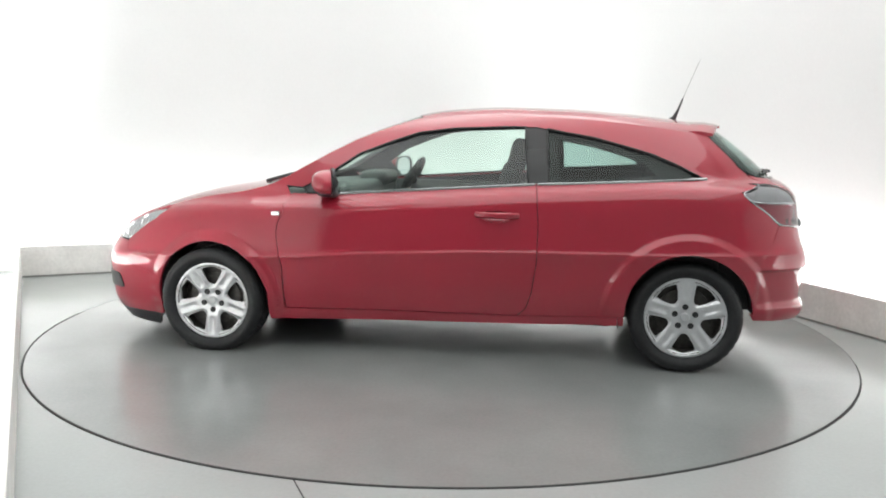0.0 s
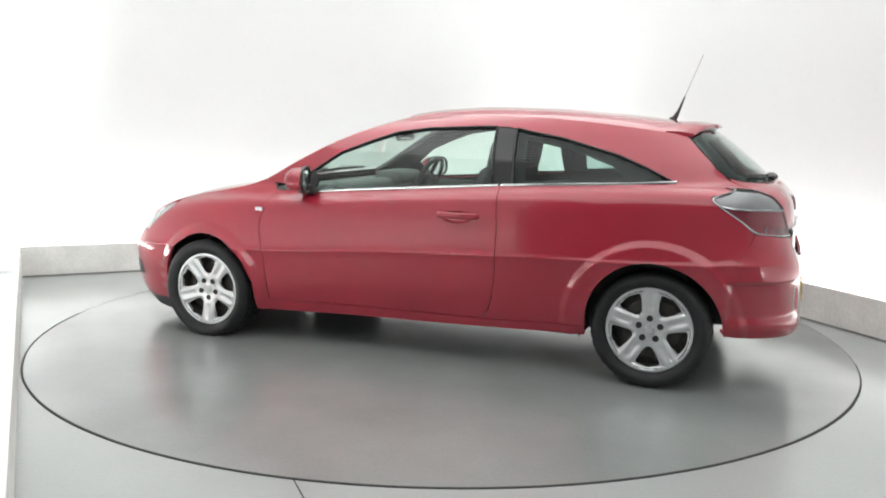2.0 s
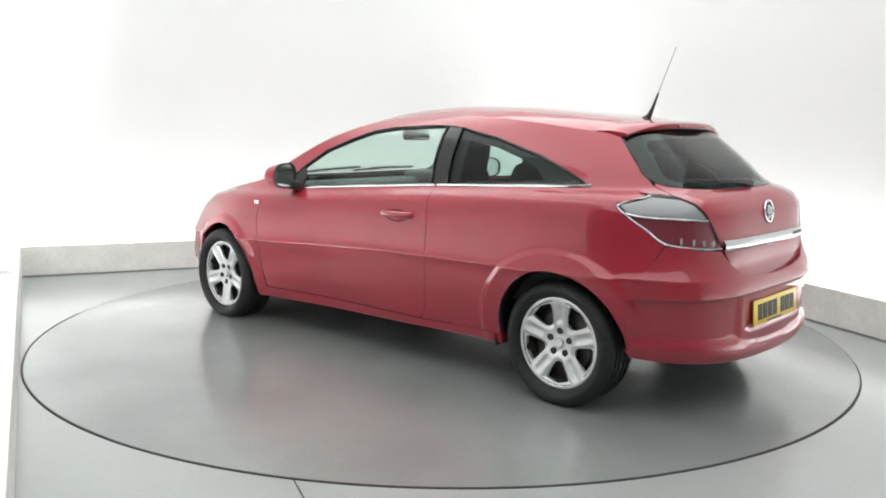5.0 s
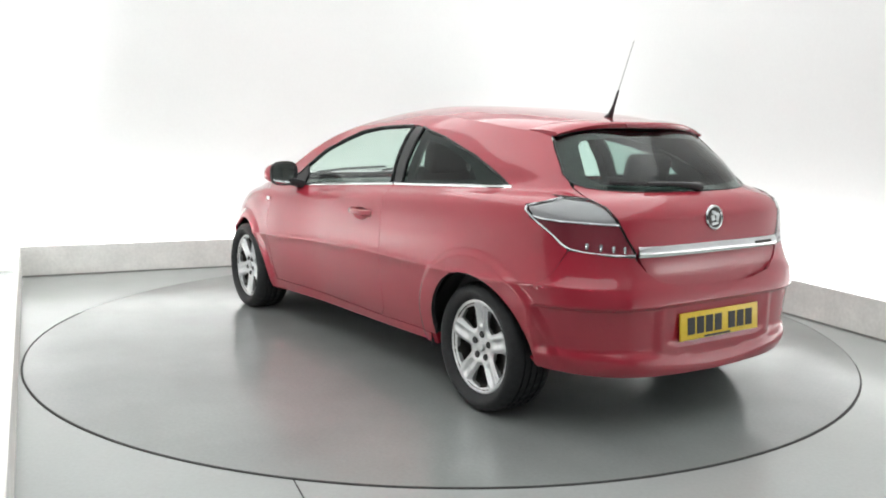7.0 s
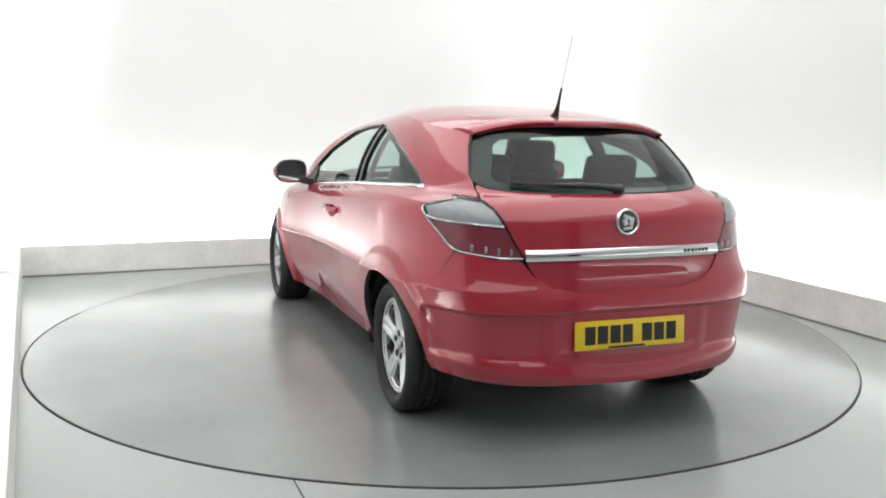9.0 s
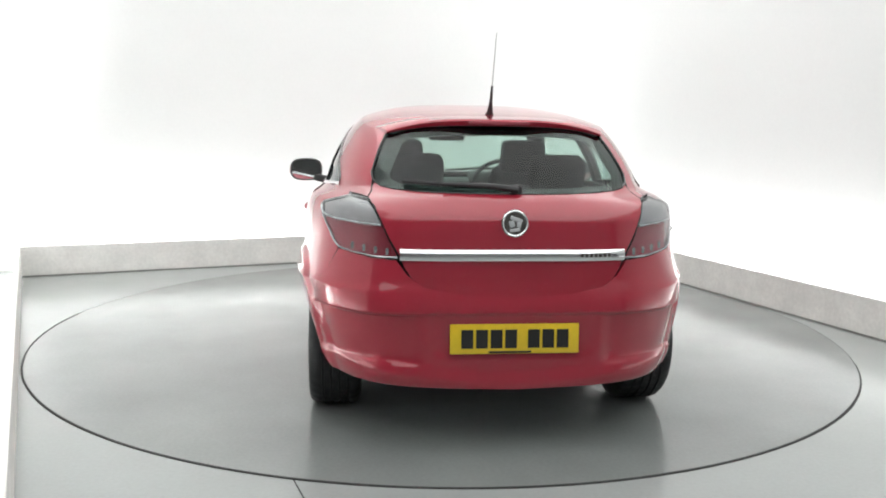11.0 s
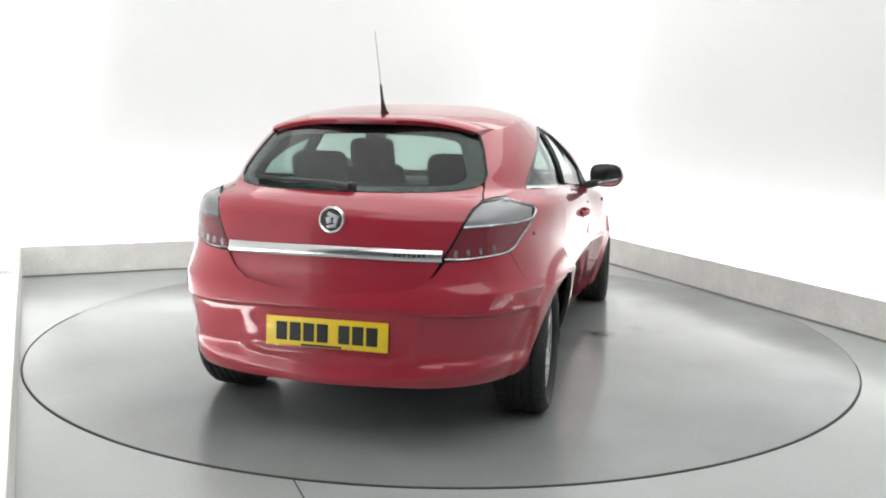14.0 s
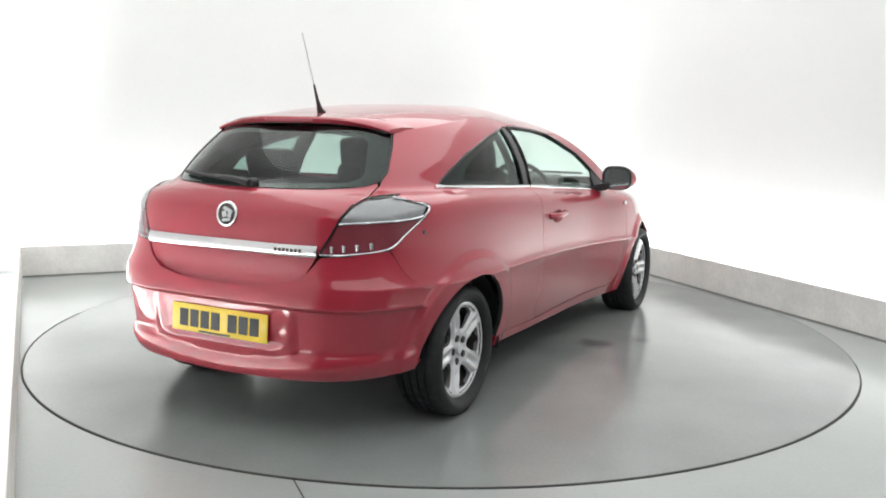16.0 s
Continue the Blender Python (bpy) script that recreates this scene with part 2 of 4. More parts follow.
def sheet(name, poly, surface, thick, mats, parent, label="", step=0.04, holes=(), lift=0.0, flip=None, lines=(), dark_rim=False):
    """A panel: an outline in the surface's own plane, laid on the surface, with thickness and edges. mats: outer, inner."""
    flip = surface is shell if flip is None else flip
    pts, tris = flat_mesh(poly, step, holes, lines)
    if flip:
        tris = [t[::-1] for t in tris]
    used = sorted({i for t in tris for i in t})
    at = {k: i for i, k in enumerate(used)}
    tris = [tuple(at[i] for i in t) for t in tris]
    P, N = [], []
    e = 1e-3
    for k in used:
        a, b = pts[k]
        p = Vector(surface(a, b))
        n = (Vector(surface(a + e, b)) - Vector(surface(a - e, b))).cross(Vector(surface(a, b + e)) - Vector(surface(a, b - e)))
        n = (-n if flip else n).normalized() if n.length > 1e-12 else Vector((0, 0, 1))
        P.append(p + n * lift)
        N.append(n)
    count = {}
    for t in tris:
        for a, b in zip(t, t[1:] + t[:1]):
            count[(a, b)] = 1
    rim = [(a, b) for a, b in count if (b, a) not in count]
    n0 = len(P)
    verts = P + [p - n * thick for p, n in zip(P, N)]
    normals = N + [-n for n in N]
    faces, index = list(tris) + [tuple(n0 + i for i in t[::-1]) for t in tris], [0] * len(tris) + [1] * len(tris)
    for a, b in rim:
        side = (P[b] - P[a]).cross(N[a])
        side = side.normalized() if side.length > 1e-12 else N[a]
        k = len(verts)
        verts += [P[a], P[b], P[b] - N[b] * thick, P[a] - N[a] * thick]
        normals += [side] * 4
        faces.append((k + 3, k + 2, k + 1, k))
        index.append(1 if dark_rim else 0)
    if mats in (GLASS, DARK_GLASS, CLEAR, SMOKE):
        mats = [mats, PANE_BACK]
        index[2 * len(tris):] = [1] * len(rim)
    mats = mats if isinstance(mats, (list, tuple)) else [mats, mats]
    return mesh_object(name, verts, faces, mats, parent, label, index, normals)


# ---- room ----
# corners of the floor, in plan, and the boards that stand along its edges
FAR_LEFT, FAR_CORNER, RIGHT_END = Vector((-3.44, 1.40, 0)), Vector((1.243, 3.40, 0)), Vector((5.65, -7.2, 0))
LEFT_END = Vector((-1.17, -3.18, 0))
CEILING_Z = 3.6
TROUGH = 0.32                               # gap between board and wall


def slab(name, a, b, z0, z1, thick, mat, label, category, parent=None, outward=1):
    """An upright board from a to b in plan; its thickness lies to the left of a->b."""
    d = (b - a).normalized()
    n = Vector((-d.y, d.x, 0)) * outward
    bm = bmesh.new()
    q = [a, b, b + n * thick, a + n * thick]
    lo = [bm.verts.new((p.x, p.y, z0)) for p in q]
    hi = [bm.verts.new((p.x, p.y, z1)) for p in q]
    bm.faces.new(lo[::-1]), bm.faces.new(hi)
    for i in range(4):
        bm.faces.new((lo[i], lo[(i + 1) % 4], hi[(i + 1) % 4], hi[i]))
    bmesh.ops.recalc_face_normals(bm, faces=bm.faces)
    bmesh.ops.bevel(bm, geom=bm.edges[:], offset=0.004, segments=2, affect="EDGES")
    return tagged(part(name, bm, mat, parent, smooth=False), label, category, kind="structure")


def outward(a, b, k):
    d = (b - a).normalized()
    return Vector((-d.y, d.x, 0)) * k


def build_room():
    # floor with a round hole for the table
    n = 128
    outer = []
    for i in range(n):
        a = 2 * math.pi * i / n
        outer.append((math.cos(a), math.sin(a)))
    verts, faces = [], []
    for r in (TABLE_R + 0.0005, TABLE_R + 0.4, 12.0):
        verts += [(r * x, r * y, 0.0) for x, y in outer]
    for k in (0, 1):
        faces += [(k * n + i, (k + 1) * n + i, (k + 1) * n + (i + 1) % n, k * n + (i + 1) % n) for i in range(n)]
    k = len(verts)
    verts += [((TABLE_R + 0.0005) * x, (TABLE_R + 0.0005) * y, -0.08) for x, y in outer]
    faces += [(i, (i + 1) % n, k + (i + 1) % n, k + i) for i in range(n)]
    tagged(mesh_object("floor", verts, faces, FLOOR, smooth=False), "grey painted floor with a soft sheen", "floor", kind="structure")
    pit = lathe_bm([(0.0, -0.14), (TABLE_R + 0.05, -0.14), (TABLE_R + 0.05, -0.1)], 96, "Z")
    tagged(part("pit_floor", pit, GAP, None), "dark pit under the turning table", "floor", kind="structure")

    slab("kerb_back", FAR_LEFT, FAR_CORNER, 0, 0.25, 0.03, KERB, "off-white upright board along the back of the floor", "skirting board")
    slab("kerb_right", FAR_CORNER, RIGHT_END, 0, 0.25, 0.03, KERB, "off-white upright board along the side of the floor", "skirting board")
    slab("kerb_left", LEFT_END, FAR_LEFT, 0, 0.25, 0.03, KERB, "off-white upright board beside the floor's edge", "skirting board")
    for name, a, b in (("kerb_joint_back", FAR_LEFT, FAR_CORNER), ("kerb_joint_right", FAR_CORNER, RIGHT_END)):
        n = outward(a, b, -0.0105)
        slab(name, a + n, b + n, 0.0, 0.012, 0.010, JOINT, "thin grimy joint between board and floor", "floor joint")
    # white walls behind the boards
    ob, orr, ol = outward(FAR_LEFT, FAR_CORNER, TROUGH), outward(FAR_CORNER, RIGHT_END, TROUGH), outward(LEFT_END, FAR_LEFT, 0.2)
    corner, left = FAR_CORNER + ob + orr, FAR_LEFT + ob + ol
    # back and side wall are one sweep with a rounded corner
    d0, d1 = (corner - left).normalized(), (RIGHT_END + orr - corner).normalized()
    path = [left + d0 * (corner - left).length * k / 8 for k in range(8)]
    c0, c1 = corner - d0 * 1.1, corner + d1 * 1.1
    path = [p for p in path if (p - left).length < (c0 - left).length - 0.05]
    path += [c0 * (1 - t) ** 2 + corner * 2 * t * (1 - t) + c1 * t * t for t in np.linspace(0, 1, 17)]
    path += [c1 + (RIGHT_END + orr - c1) * k / 8 for k in range(1, 9)]
    verts, faces = [], []
    for i, p in enumerate(path):
        d = (path[min(i + 1, len(path) - 1)] - path[max(i - 1, 0)]).normalized()
        o = p + Vector((-d.y, d.x, 0)) * 0.12
        verts += [(p.x, p.y, -0.1), (p.x, p.y, CEILING_Z), (o.x, o.y, CEILING_Z), (o.x, o.y, -0.1)]
    for i in range(len(path) - 1):
        for j in range(4):
            faces.append((4 * i + j, 4 * i + 4 + j, 4 * i + 4 + (j + 1) % 4, 4 * i + (j + 1) % 4))
    faces += [(0, 1, 2, 3), tuple(4 * (len(path) - 1) + j for j in (3, 2, 1, 0))]
    sweep = mesh_object("wall_back", verts, faces, WALL)
    sweep.data.set_sharp_from_angle(angle=radians(40))
    tagged(sweep, "plain white studio wall with a rounded corner, brightly lit", "wall", kind="structure")
    slab("wall_left", LEFT_END + ol, left, -0.1, CEILING_Z, 0.12, WALL, "plain white studio wall at the floor's edge", "wall")
    # unseen walls added to close the room, greyed to darken what the paint reflects
    p, q = LEFT_END + ol + Vector((-1.9, -0.9, 0)), Vector((-3.6, -8.3, 0))
    slab("wall_return", p, LEFT_END + ol, -0.1, CEILING_Z, 0.12, UNSEEN_WALL, "plain grey wall added out of view to tone the car's reflections", "wall")
    slab("wall_side", q, p, -0.1, CEILING_Z, 0.12, UNSEEN_WALL, "plain grey wall added out of view to tone the car's reflections", "wall")
    slab("wall_front", RIGHT_END + orr + Vector((0.3, -1.0, 0)), q, -0.1, CEILING_Z, 0.12, UNSEEN_WALL, "plain grey wall added out of view to tone the car's reflections", "wall")
    ceiling = box_bm(13, 14, 0.1, 0, pose(1.0, -1.8, CEILING_Z + 0.05))
    tagged(part("ceiling", ceiling, WALL, None, smooth=False), "plain white studio ceiling", "ceiling", kind="structure")

    # lamps: ceiling light boxes and the strips in the troughs
    area("ceiling_light_box", pose(0.4, -1.7, CEILING_Z - 0.05), 5.6, 9.0, LIGHT_TOP, (0.975, 1.0, 0.985))
    for a, b, gap in ((FAR_LEFT, FAR_CORNER, TROUGH), (FAR_CORNER, RIGHT_END, TROUGH), (LEFT_END, FAR_LEFT, 0.2)):
        mid = (a + b) / 2 + outward(a, b, gap * 0.5 + 0.015)
        ang = math.degrees(math.atan2((b - a).y, (b - a).x))
        area("trough_light", pose(mid.x, mid.y, 0.03, 180, 0, ang), (b - a).length * 0.98, gap * 0.5, LIGHT_TROUGH * (b - a).length * (2.1 if gap == 0.2 else 1.0))


LIGHT_TOP, LIGHT_TROUGH = 229.0, 12.5
build_room()


# ---- turning table ----
def build_table():
    drum = lathe_bm([(0.0, -0.012), (TABLE_R - 0.02, -0.012), (TABLE_R - 0.004, -0.014), (TABLE_R - 0.004, -0.09), (0.0, -0.09)], 160, "Z")
    table = tagged(part("turntable", drum, GAP, None), "round grey painted turntable set flush in the floor", "turntable")
    deck = lathe_bm([(0.0, 0.0), (TABLE_R - 0.002, 0.0), (TABLE_R - 0.001, -0.001), (TABLE_R - 0.001, -0.011), (0.0, -0.011)], 180, "Z")
    part("deck_plate", deck, TABLE, table, "grey painted deck plate with scuffs")
    return table


turntable = build_table()


def build_edge_strip():
    """Rubber strip on the floor along the near half of the table's edge, thin at its ends."""
    bm = bmesh.new()
    rows = []
    for i in range(141):
        k = i / 140
        a = radians(176 + 166 * k)
        w = 0.001 + 0.011 * min(1.0, 3 * k, 8 * (1 - k))
        rows.append([bm.verts.new((r * math.cos(a), r * math.sin(a), z)) for r, z in ((TABLE_R - 0.001, 0.0005), (TABLE_R, 0.003), (TABLE_R + w, 0.003), (TABLE_R + w + 0.002, 0.0))])
    for p, q in zip(rows, rows[1:]):
        for j in range(3):
            bm.faces.new((p[j], q[j], q[j + 1], p[j + 1]))
    bmesh.ops.recalc_face_normals(bm, faces=bm.faces)
    tagged(part("floor_edge_strip", bm, GAP, None), "black rubber strip round the turntable's edge", "floor strip", kind="structure")


build_edge_strip()
a0, a1 = Vector((-0.537, -2.395, 0)), Vector((-0.30, -2.95, 0))
joint = box_bm((a1 - a0).length, 0.005, 0.002, 0, pose((a0.x + a1.x) / 2, (a0.y + a1.y) / 2, 0.0, 0, 0, math.degrees(math.atan2((a1 - a0).y, (a1 - a0).x))))
tagged(part("floor_joint", joint, GAP, None, smooth=False), "thin dark joint in the painted floor", "floor joint", kind="structure")

# ---- car: master surface of the body ----
MID = -0.3
WIDTH = curve([(-0.6, 0.73), (-0.42, 0.775), (-0.36, 0.795), (-0.3, 0.816), (-0.2, 0.844), (-0.1, 0.862), (-0.04, 0.872), (-0.012, 0.8795), (0.0, 0.884), (0.006, 0.8818), (0.015, 0.878), (0.03, 0.8748), (0.07, 0.871), (0.15, 0.867),
               (0.25, 0.860), (0.31, 0.848), (0.345, 0.828), (0.375, 0.787), (0.395, 0.77), (0.5, 0.735), (0.6, 0.685), (0.68, 0.630), (0.73, 0.575), (0.77, 0.502), (0.82, 0.36)])
REAR = curve([(0.15, -1.90), (0.255, -1.955), (0.28, -1.988), (0.305, -2.003), (0.33, -2.008), (0.36, -2.002), (0.39, -1.994), (0.47, -1.994), (0.55, -1.998), (0.575, -1.999), (0.60, -1.997), (0.635, -1.987), (0.70, -1.965), (0.80, -1.945), (0.92, -1.93), (1.0, -1.87), (1.035, -1.80),
              (1.10, -1.735), (1.2, -1.615), (1.27, -1.525), (1.31, -1.46), (1.40, -1.3)])
FRONT = curve([(0.05, 2.02), (0.12, 2.12), (0.25, 2.17), (0.45, 2.17), (0.6, 2.10), (0.7, 2.03), (0.8, 1.88), (0.9, 1.6), (0.95, 1.45), (1.4, 1.45)])
SQUARE = curve([(0.2, 4.8), (0.60, 4.7), (0.8, 4.25), (0.97, 4.2), (1.03, 3.4), (1.3, 3.4)])
CREASE = curve([(-2.2, 0.66), (-1.3, 0.64), (-0.3, 0.62), (0.3, 0.59), (0.9, 0.56), (2.2, 0.52)])
BELT = curve([(2.2, 0.76), (1.3, 0.865), (0.9, 0.885), (0.575, 0.90), (-0.5, 0.982), (-1.39, 1.033), (-2.1, 1.05)])
WHEELS = ((1.308, 0.287), (-1.308, 0.297))
TYRE_R = 0.298
K = 1.6                                      # scale of the way round


def flare(x, z):
    out = 0.0
    for (wx, wz), r1, soft in zip(WHEELS, (0.415, 0.465), (0.055, 0.048)):
        d = math.hypot(x - wx, z - wz)
        t = min(max((r1 - d) / soft, 0), 1)
        if z > 0.1:
            out = max(out, 0.019 * t * t * (3 - 2 * t))
    return out


def shell(s, z):
    """The body at s round it from the middle of the tail (left positive) and at height z."""
    side = 1 if s >= 0 else -1
    psi = math.pi / 2 - abs(s) / K
    n = SQUARE(z) if psi > 0 else 4.4 + 0.25 * min(max((0.72 - z) / 0.15, 0), 1)
    low = min(max((0.52 - z) / 0.12, 0), 1)
    dip = 0.025 * (1 + math.cos(math.pi * min(abs(s) / 1.2, 1))) * low * low * (3 - 2 * low)
    A = MID - REAR(z + dip) if psi > 0 else FRONT(z) - MID
    sn, cs = abs(math.sin(psi)), abs(math.cos(psi))
    r = (sn ** n + cs ** n) ** (-1 / n)
    x = MID - (A * r * sn if psi > 0 else -A * r * sn)
    cz, bz = CREASE(x), BELT(x)
    b = WIDTH(z - cz if z < cz else 0.395 * (z - cz) / (bz - cz) if z < bz else 0.395 + z - bz)
    w = min(max((x - 0.2) / 1.0, 0), 1)
    y = b * r * cs * (1 + 0.088 * w * w * (3 - 2 * w))
    y += flare(x, z) * (cs * r)
    if psi > 0.8 and 0.36 < z < 0.6:
        e = min(max((0.36 + 0.4 * (z - 0.45) - y) / 0.08, 0), 1) * min(max((0.575 - z) / 0.02, 0), 1) * min(max((z - 0.385) / 0.02, 0), 1)
        x += 0.006 * e * e * (3 - 2 * e)
    return (x, side * y, z)


def smooth_step(t):
    t = min(max(t, 0.0), 1.0)
    return t * t * (3 - 2 * t)


def bumper_skin(s, z):
    """The shell with a step in it all round the rear bumper, below a sharp ledge."""
    x, y, _ = shell(s, z)
    inset = 0.013 * smooth_step((0.567 - z) / 0.014) * smooth_step((z - 0.345) / 0.05) * smooth_step((-1.655 - x) / 0.03) * smooth_step((abs(y) - 0.34) / 0.06)
    roll = 0.004 * smooth_step((0.60 - z) / 0.03) * smooth_step((z - 0.56) / 0.008) * smooth_step((-1.655 - x) / 0.03)
    gx, gy = (max(MID - x, 0) / 1.7) ** 3.6 / 1.7, math.copysign((abs(y) / 0.86) ** 3.6 / 0.86, y)
    k = (inset - roll) / max(math.hypot(gx, gy), 1e-9)
    return (x + gx * k, y - gy * k, z)


def gate_skin(s, z):
    """The shell, hollowed under the chrome bar so that the bumper stands out below the tailgate."""
    x, y, _ = shell(s, z)
    return (x + 0.024 * smooth_step((0.775 - z) / 0.15) * smooth_step((0.47 - abs(y)) / 0.12), y, z)


def on_side(x, z, side=1):
    """Where along s the left side has this x."""
    lo, hi = 0.02, K * math.pi - 0.02
    for _ in range(24):
        mid = (lo + hi) / 2
        if shell(mid, z)[0] < x:
            lo = mid
        else:
            hi = mid
    return (side * lo, z)


def on_tail(y, z):
    """Where along s the tail has this y."""
    side = 1 if y >= 0 else -1
    lo, hi = 0.0, K * math.pi / 2
    for _ in range(24):
        mid = (lo + hi) / 2
        if abs(shell(mid, z)[1]) < abs(y):
            lo = mid
        else:
            hi = mid
    return (side * lo, z)


def side_line(rows, side=1):
    return [on_side(x, z, side) for x, z in rows]


RAIL = curve([(2.2, 0.60), (2.0, 0.665), (1.8, 0.755), (1.5, 0.84), (1.15, 0.905), (0.98, 0.955), (0.80, 1.055), (0.69, 1.118), (0.52, 1.208), (0.35, 1.277), (0.18, 1.322), (0.0, 1.338),
              (-0.3, 1.347), (-0.63, 1.34), (-0.95, 1.317), (-1.22, 1.285), (-1.40, 1.262), (-1.5, 1.25)])
TOP = curve([(2.2, 0.63), (2.0, 0.70), (1.8, 0.795), (1.5, 0.885), (1.15, 0.942), (1.02, 0.97), (0.80, 1.085), (0.69, 1.147), (0.52, 1.24), (0.35, 1.312), (0.18, 1.367), (0.0, 1.39),
             (-0.3, 1.405), (-0.63, 1.40), (-0.95, 1.378), (-1.22, 1.35), (-1.40, 1.325), (-1.5, 1.312)])


def cap(x, v):
    """The upper skin: x along the car, v from -1 to 1 across."""
    z = RAIL(x)
    y = shell(*on_side(x, z))[1]
    k = 1 - abs(v) ** 3.5
    return (x, y * v, z + (TOP(x) - z) * k)


def mirrored(poly):
    return [(-s, z) for s, z in poly][::-1]


def arch(i, r, a0, a1, n=14, squash=1.0):
    """Arc round wheel i from angle a0 to a1 (degrees, 0 is forward, 90 up), as side points."""
    wx, wz = WHEELS[i]
    return [(wx + r * math.cos(radians(a0 + (a1 - a0) * k / n)), wz + r * squash * math.sin(radians(a0 + (a1 - a0) * k / n))) for k in range(n + 1)]


def ridge(off=0.0):
    """The crease along the side as lines on the shell, left and right."""
    row = [on_side(x, CREASE(x) + off) for x in np.linspace(-1.75, 1.7, 140)]
    return [row, [(-a, z) for a, z in row]]


CAR_LABEL = "red three-door hatchback car with silver wheel covers, parked on the turntable"
car = tagged(new("car"), CAR_LABEL, "car")
BODY = [PAINT, INNER]
G = 0.0017                                   # half of a panel gap


def build_body():
    creases = ridge() + ridge(0.006) + ridge(0.015) + ridge(0.03) + ridge(-0.012)
    for i, r1 in ((0, 0.415), (1, 0.465)):
        for r in (r1, r1 - 0.016, r1 - 0.032, r1 - 0.048):
            row = side_line(arch(i, r, 8, 172, 60))
            creases += [row, [(-a, z) for a, z in row]]
    for side in (1, -1):
        flip = (lambda p: p) if side == 1 else mirrored
        D0, D1 = 0.885, -0.535               # front and rear edge of the door
        # wing
        wing = arch(0, 0.343, 20, 155, 16, 1.0)
        wing = [(D0 + G, 0.20)] + [(D0 + G, 0.5), (D0 + G, 0.8), (D0 - 0.02 + G, 0.895), (0.94, 0.955)] + [(x, RAIL(x)) for x in (1.0, 1.15, 1.3, 1.45, 1.6)] + [(1.625, 0.785), (1.695, 0.73), (1.795, 0.665), (1.885, 0.595), (1.86, 0.50), (1.80, 0.44)] + wing[:-1] + [(0.975, 0.36), (0.975, 0.20)]
        sheet("front_wing", flip(side_line(wing)), shell, 0.02, BODY, car, step=0.018, lines=creases)
        # door
        door = [(D0 - G, 0.26), (D0 - G, 0.5), (D0 - G, 0.8), (D0 - 0.02 - G, 0.90), (0.575, 0.905), (0.25, 0.928), (-0.15, 0.96), (D1 + 0.04, 0.985), (D1 + 0.03, 0.9), (D1 + 0.02, 0.77), (D1 + 0.022 + G, 0.56), (D1 + 0.045 + G, 0.40), (D1 + 0.075 + G, 0.31), (D1 + 0.12 + G, 0.267)]
        oval = side_line([(-0.295 + 0.09 * math.cos(a), 0.812 + 0.034 * math.sin(a)) for a in np.linspace(0, 2 * math.pi, 32, endpoint=False)])
        sheet("door", flip(side_line(door)[::-1]), shell, 0.02, BODY, car, step=0.021, lines=creases, holes=[flip(oval)])
        mid = on_side(-0.295, 0.812)
        wide = abs(oval[0][0] - mid[0])

        def cup(q, z):
            p = Vector(shell(q, z))
            k = max(0, 1 - ((abs(q) - mid[0]) / wide) ** 2 - ((z - 0.812) / 0.034) ** 2)
            return (p.x, p.y - (1 if q > 0 else -1) * 0.028 * math.sqrt(k), p.z)
        sheet("handle_cup", flip(oval), cup, 0.004, BODY, car, step=0.012, flip=True)
        sill = [(0.975 - G, 0.19), (0.975 - G, 0.256), (D0, 0.256), (0.2, 0.258), (D1 + 0.12, 0.260), (D1, 0.266), (-0.985, 0.285), (-0.985, 0.238), (-0.6, 0.222), (0, 0.205)]
        sheet("sill", flip(side_line(sill)[::-1]), shell, 0.03, BODY, car)
        # A pillar and roof rail beside the glass
        pillar = [(0.955, 0.945), (0.80, 0.935), (0.70, 0.985), (0.634, 1.031), (0.501, 1.125), (0.305, 1.203), (0.176, 1.247), (-0.015, 1.273), (-0.328, 1.287), (-0.481, 1.289),
                  (-0.636, 1.262), (-0.80, 1.235), (-0.942, 1.198), (-1.10, 1.155), (-1.246, 1.095), (-1.33, 1.052), (-1.385, 1.024), (-0.985, 1.007), (D1 + 0.04 - 2 * G, 0.985)]
        rail = [(x, RAIL(x)) for x in (0.97, 0.9, 0.8, 0.69, 0.6, 0.52, 0.43, 0.35, 0.26, 0.18, 0.09, 0, -0.15, -0.3, -0.5, -0.63, -0.8, -0.95, -1.1, -1.22, -1.32)]
        # quarter panel with the rail above the glass
        tail = [on_tail(0.478, 1.272), on_tail(0.516, 1.203), on_tail(0.544, 1.13), on_tail(0.5565, 1.092), on_tail(0.552, 1.062), on_tail(0.556, 1.040), on_tail(0.576, 1.0025)]
        light = [on_tail(0.60, 1.006), on_tail(0.645, 1.0105), on_side(-1.66, 1.003), on_side(-1.56, 0.972), on_side(-1.60, 0.93), on_side(-1.70, 0.865), on_tail(0.69, 0.80)]
        bump = [on_side(-1.735, 0.70), on_side(-1.64, 0.62)]
        a = []
        for ang in np.linspace(165, 8, 22):
            r = 0.322 + 0.028 * min(max((ang - 8) / 65, 0), 1)
            a.append(on_side(WHEELS[1][0] + r * math.cos(radians(ang)), WHEELS[1][1] + r * math.sin(radians(ang))))
        low = side_line([(-0.985, 0.288), (D1, 0.27), (D1 + 0.12 - G, 0.264), (D1 + 0.075 - G, 0.31), (D1 + 0.045 - G, 0.40), (D1 + 0.022 - G, 0.56), (D1 + 0.02 - 2 * G, 0.77), (D1 + 0.03 - 2 * G, 0.9)])
        quarter = a + low + side_line(pillar[::-1][:1] + pillar[::-1][1:]) + side_line(rail) + tail + light + bump
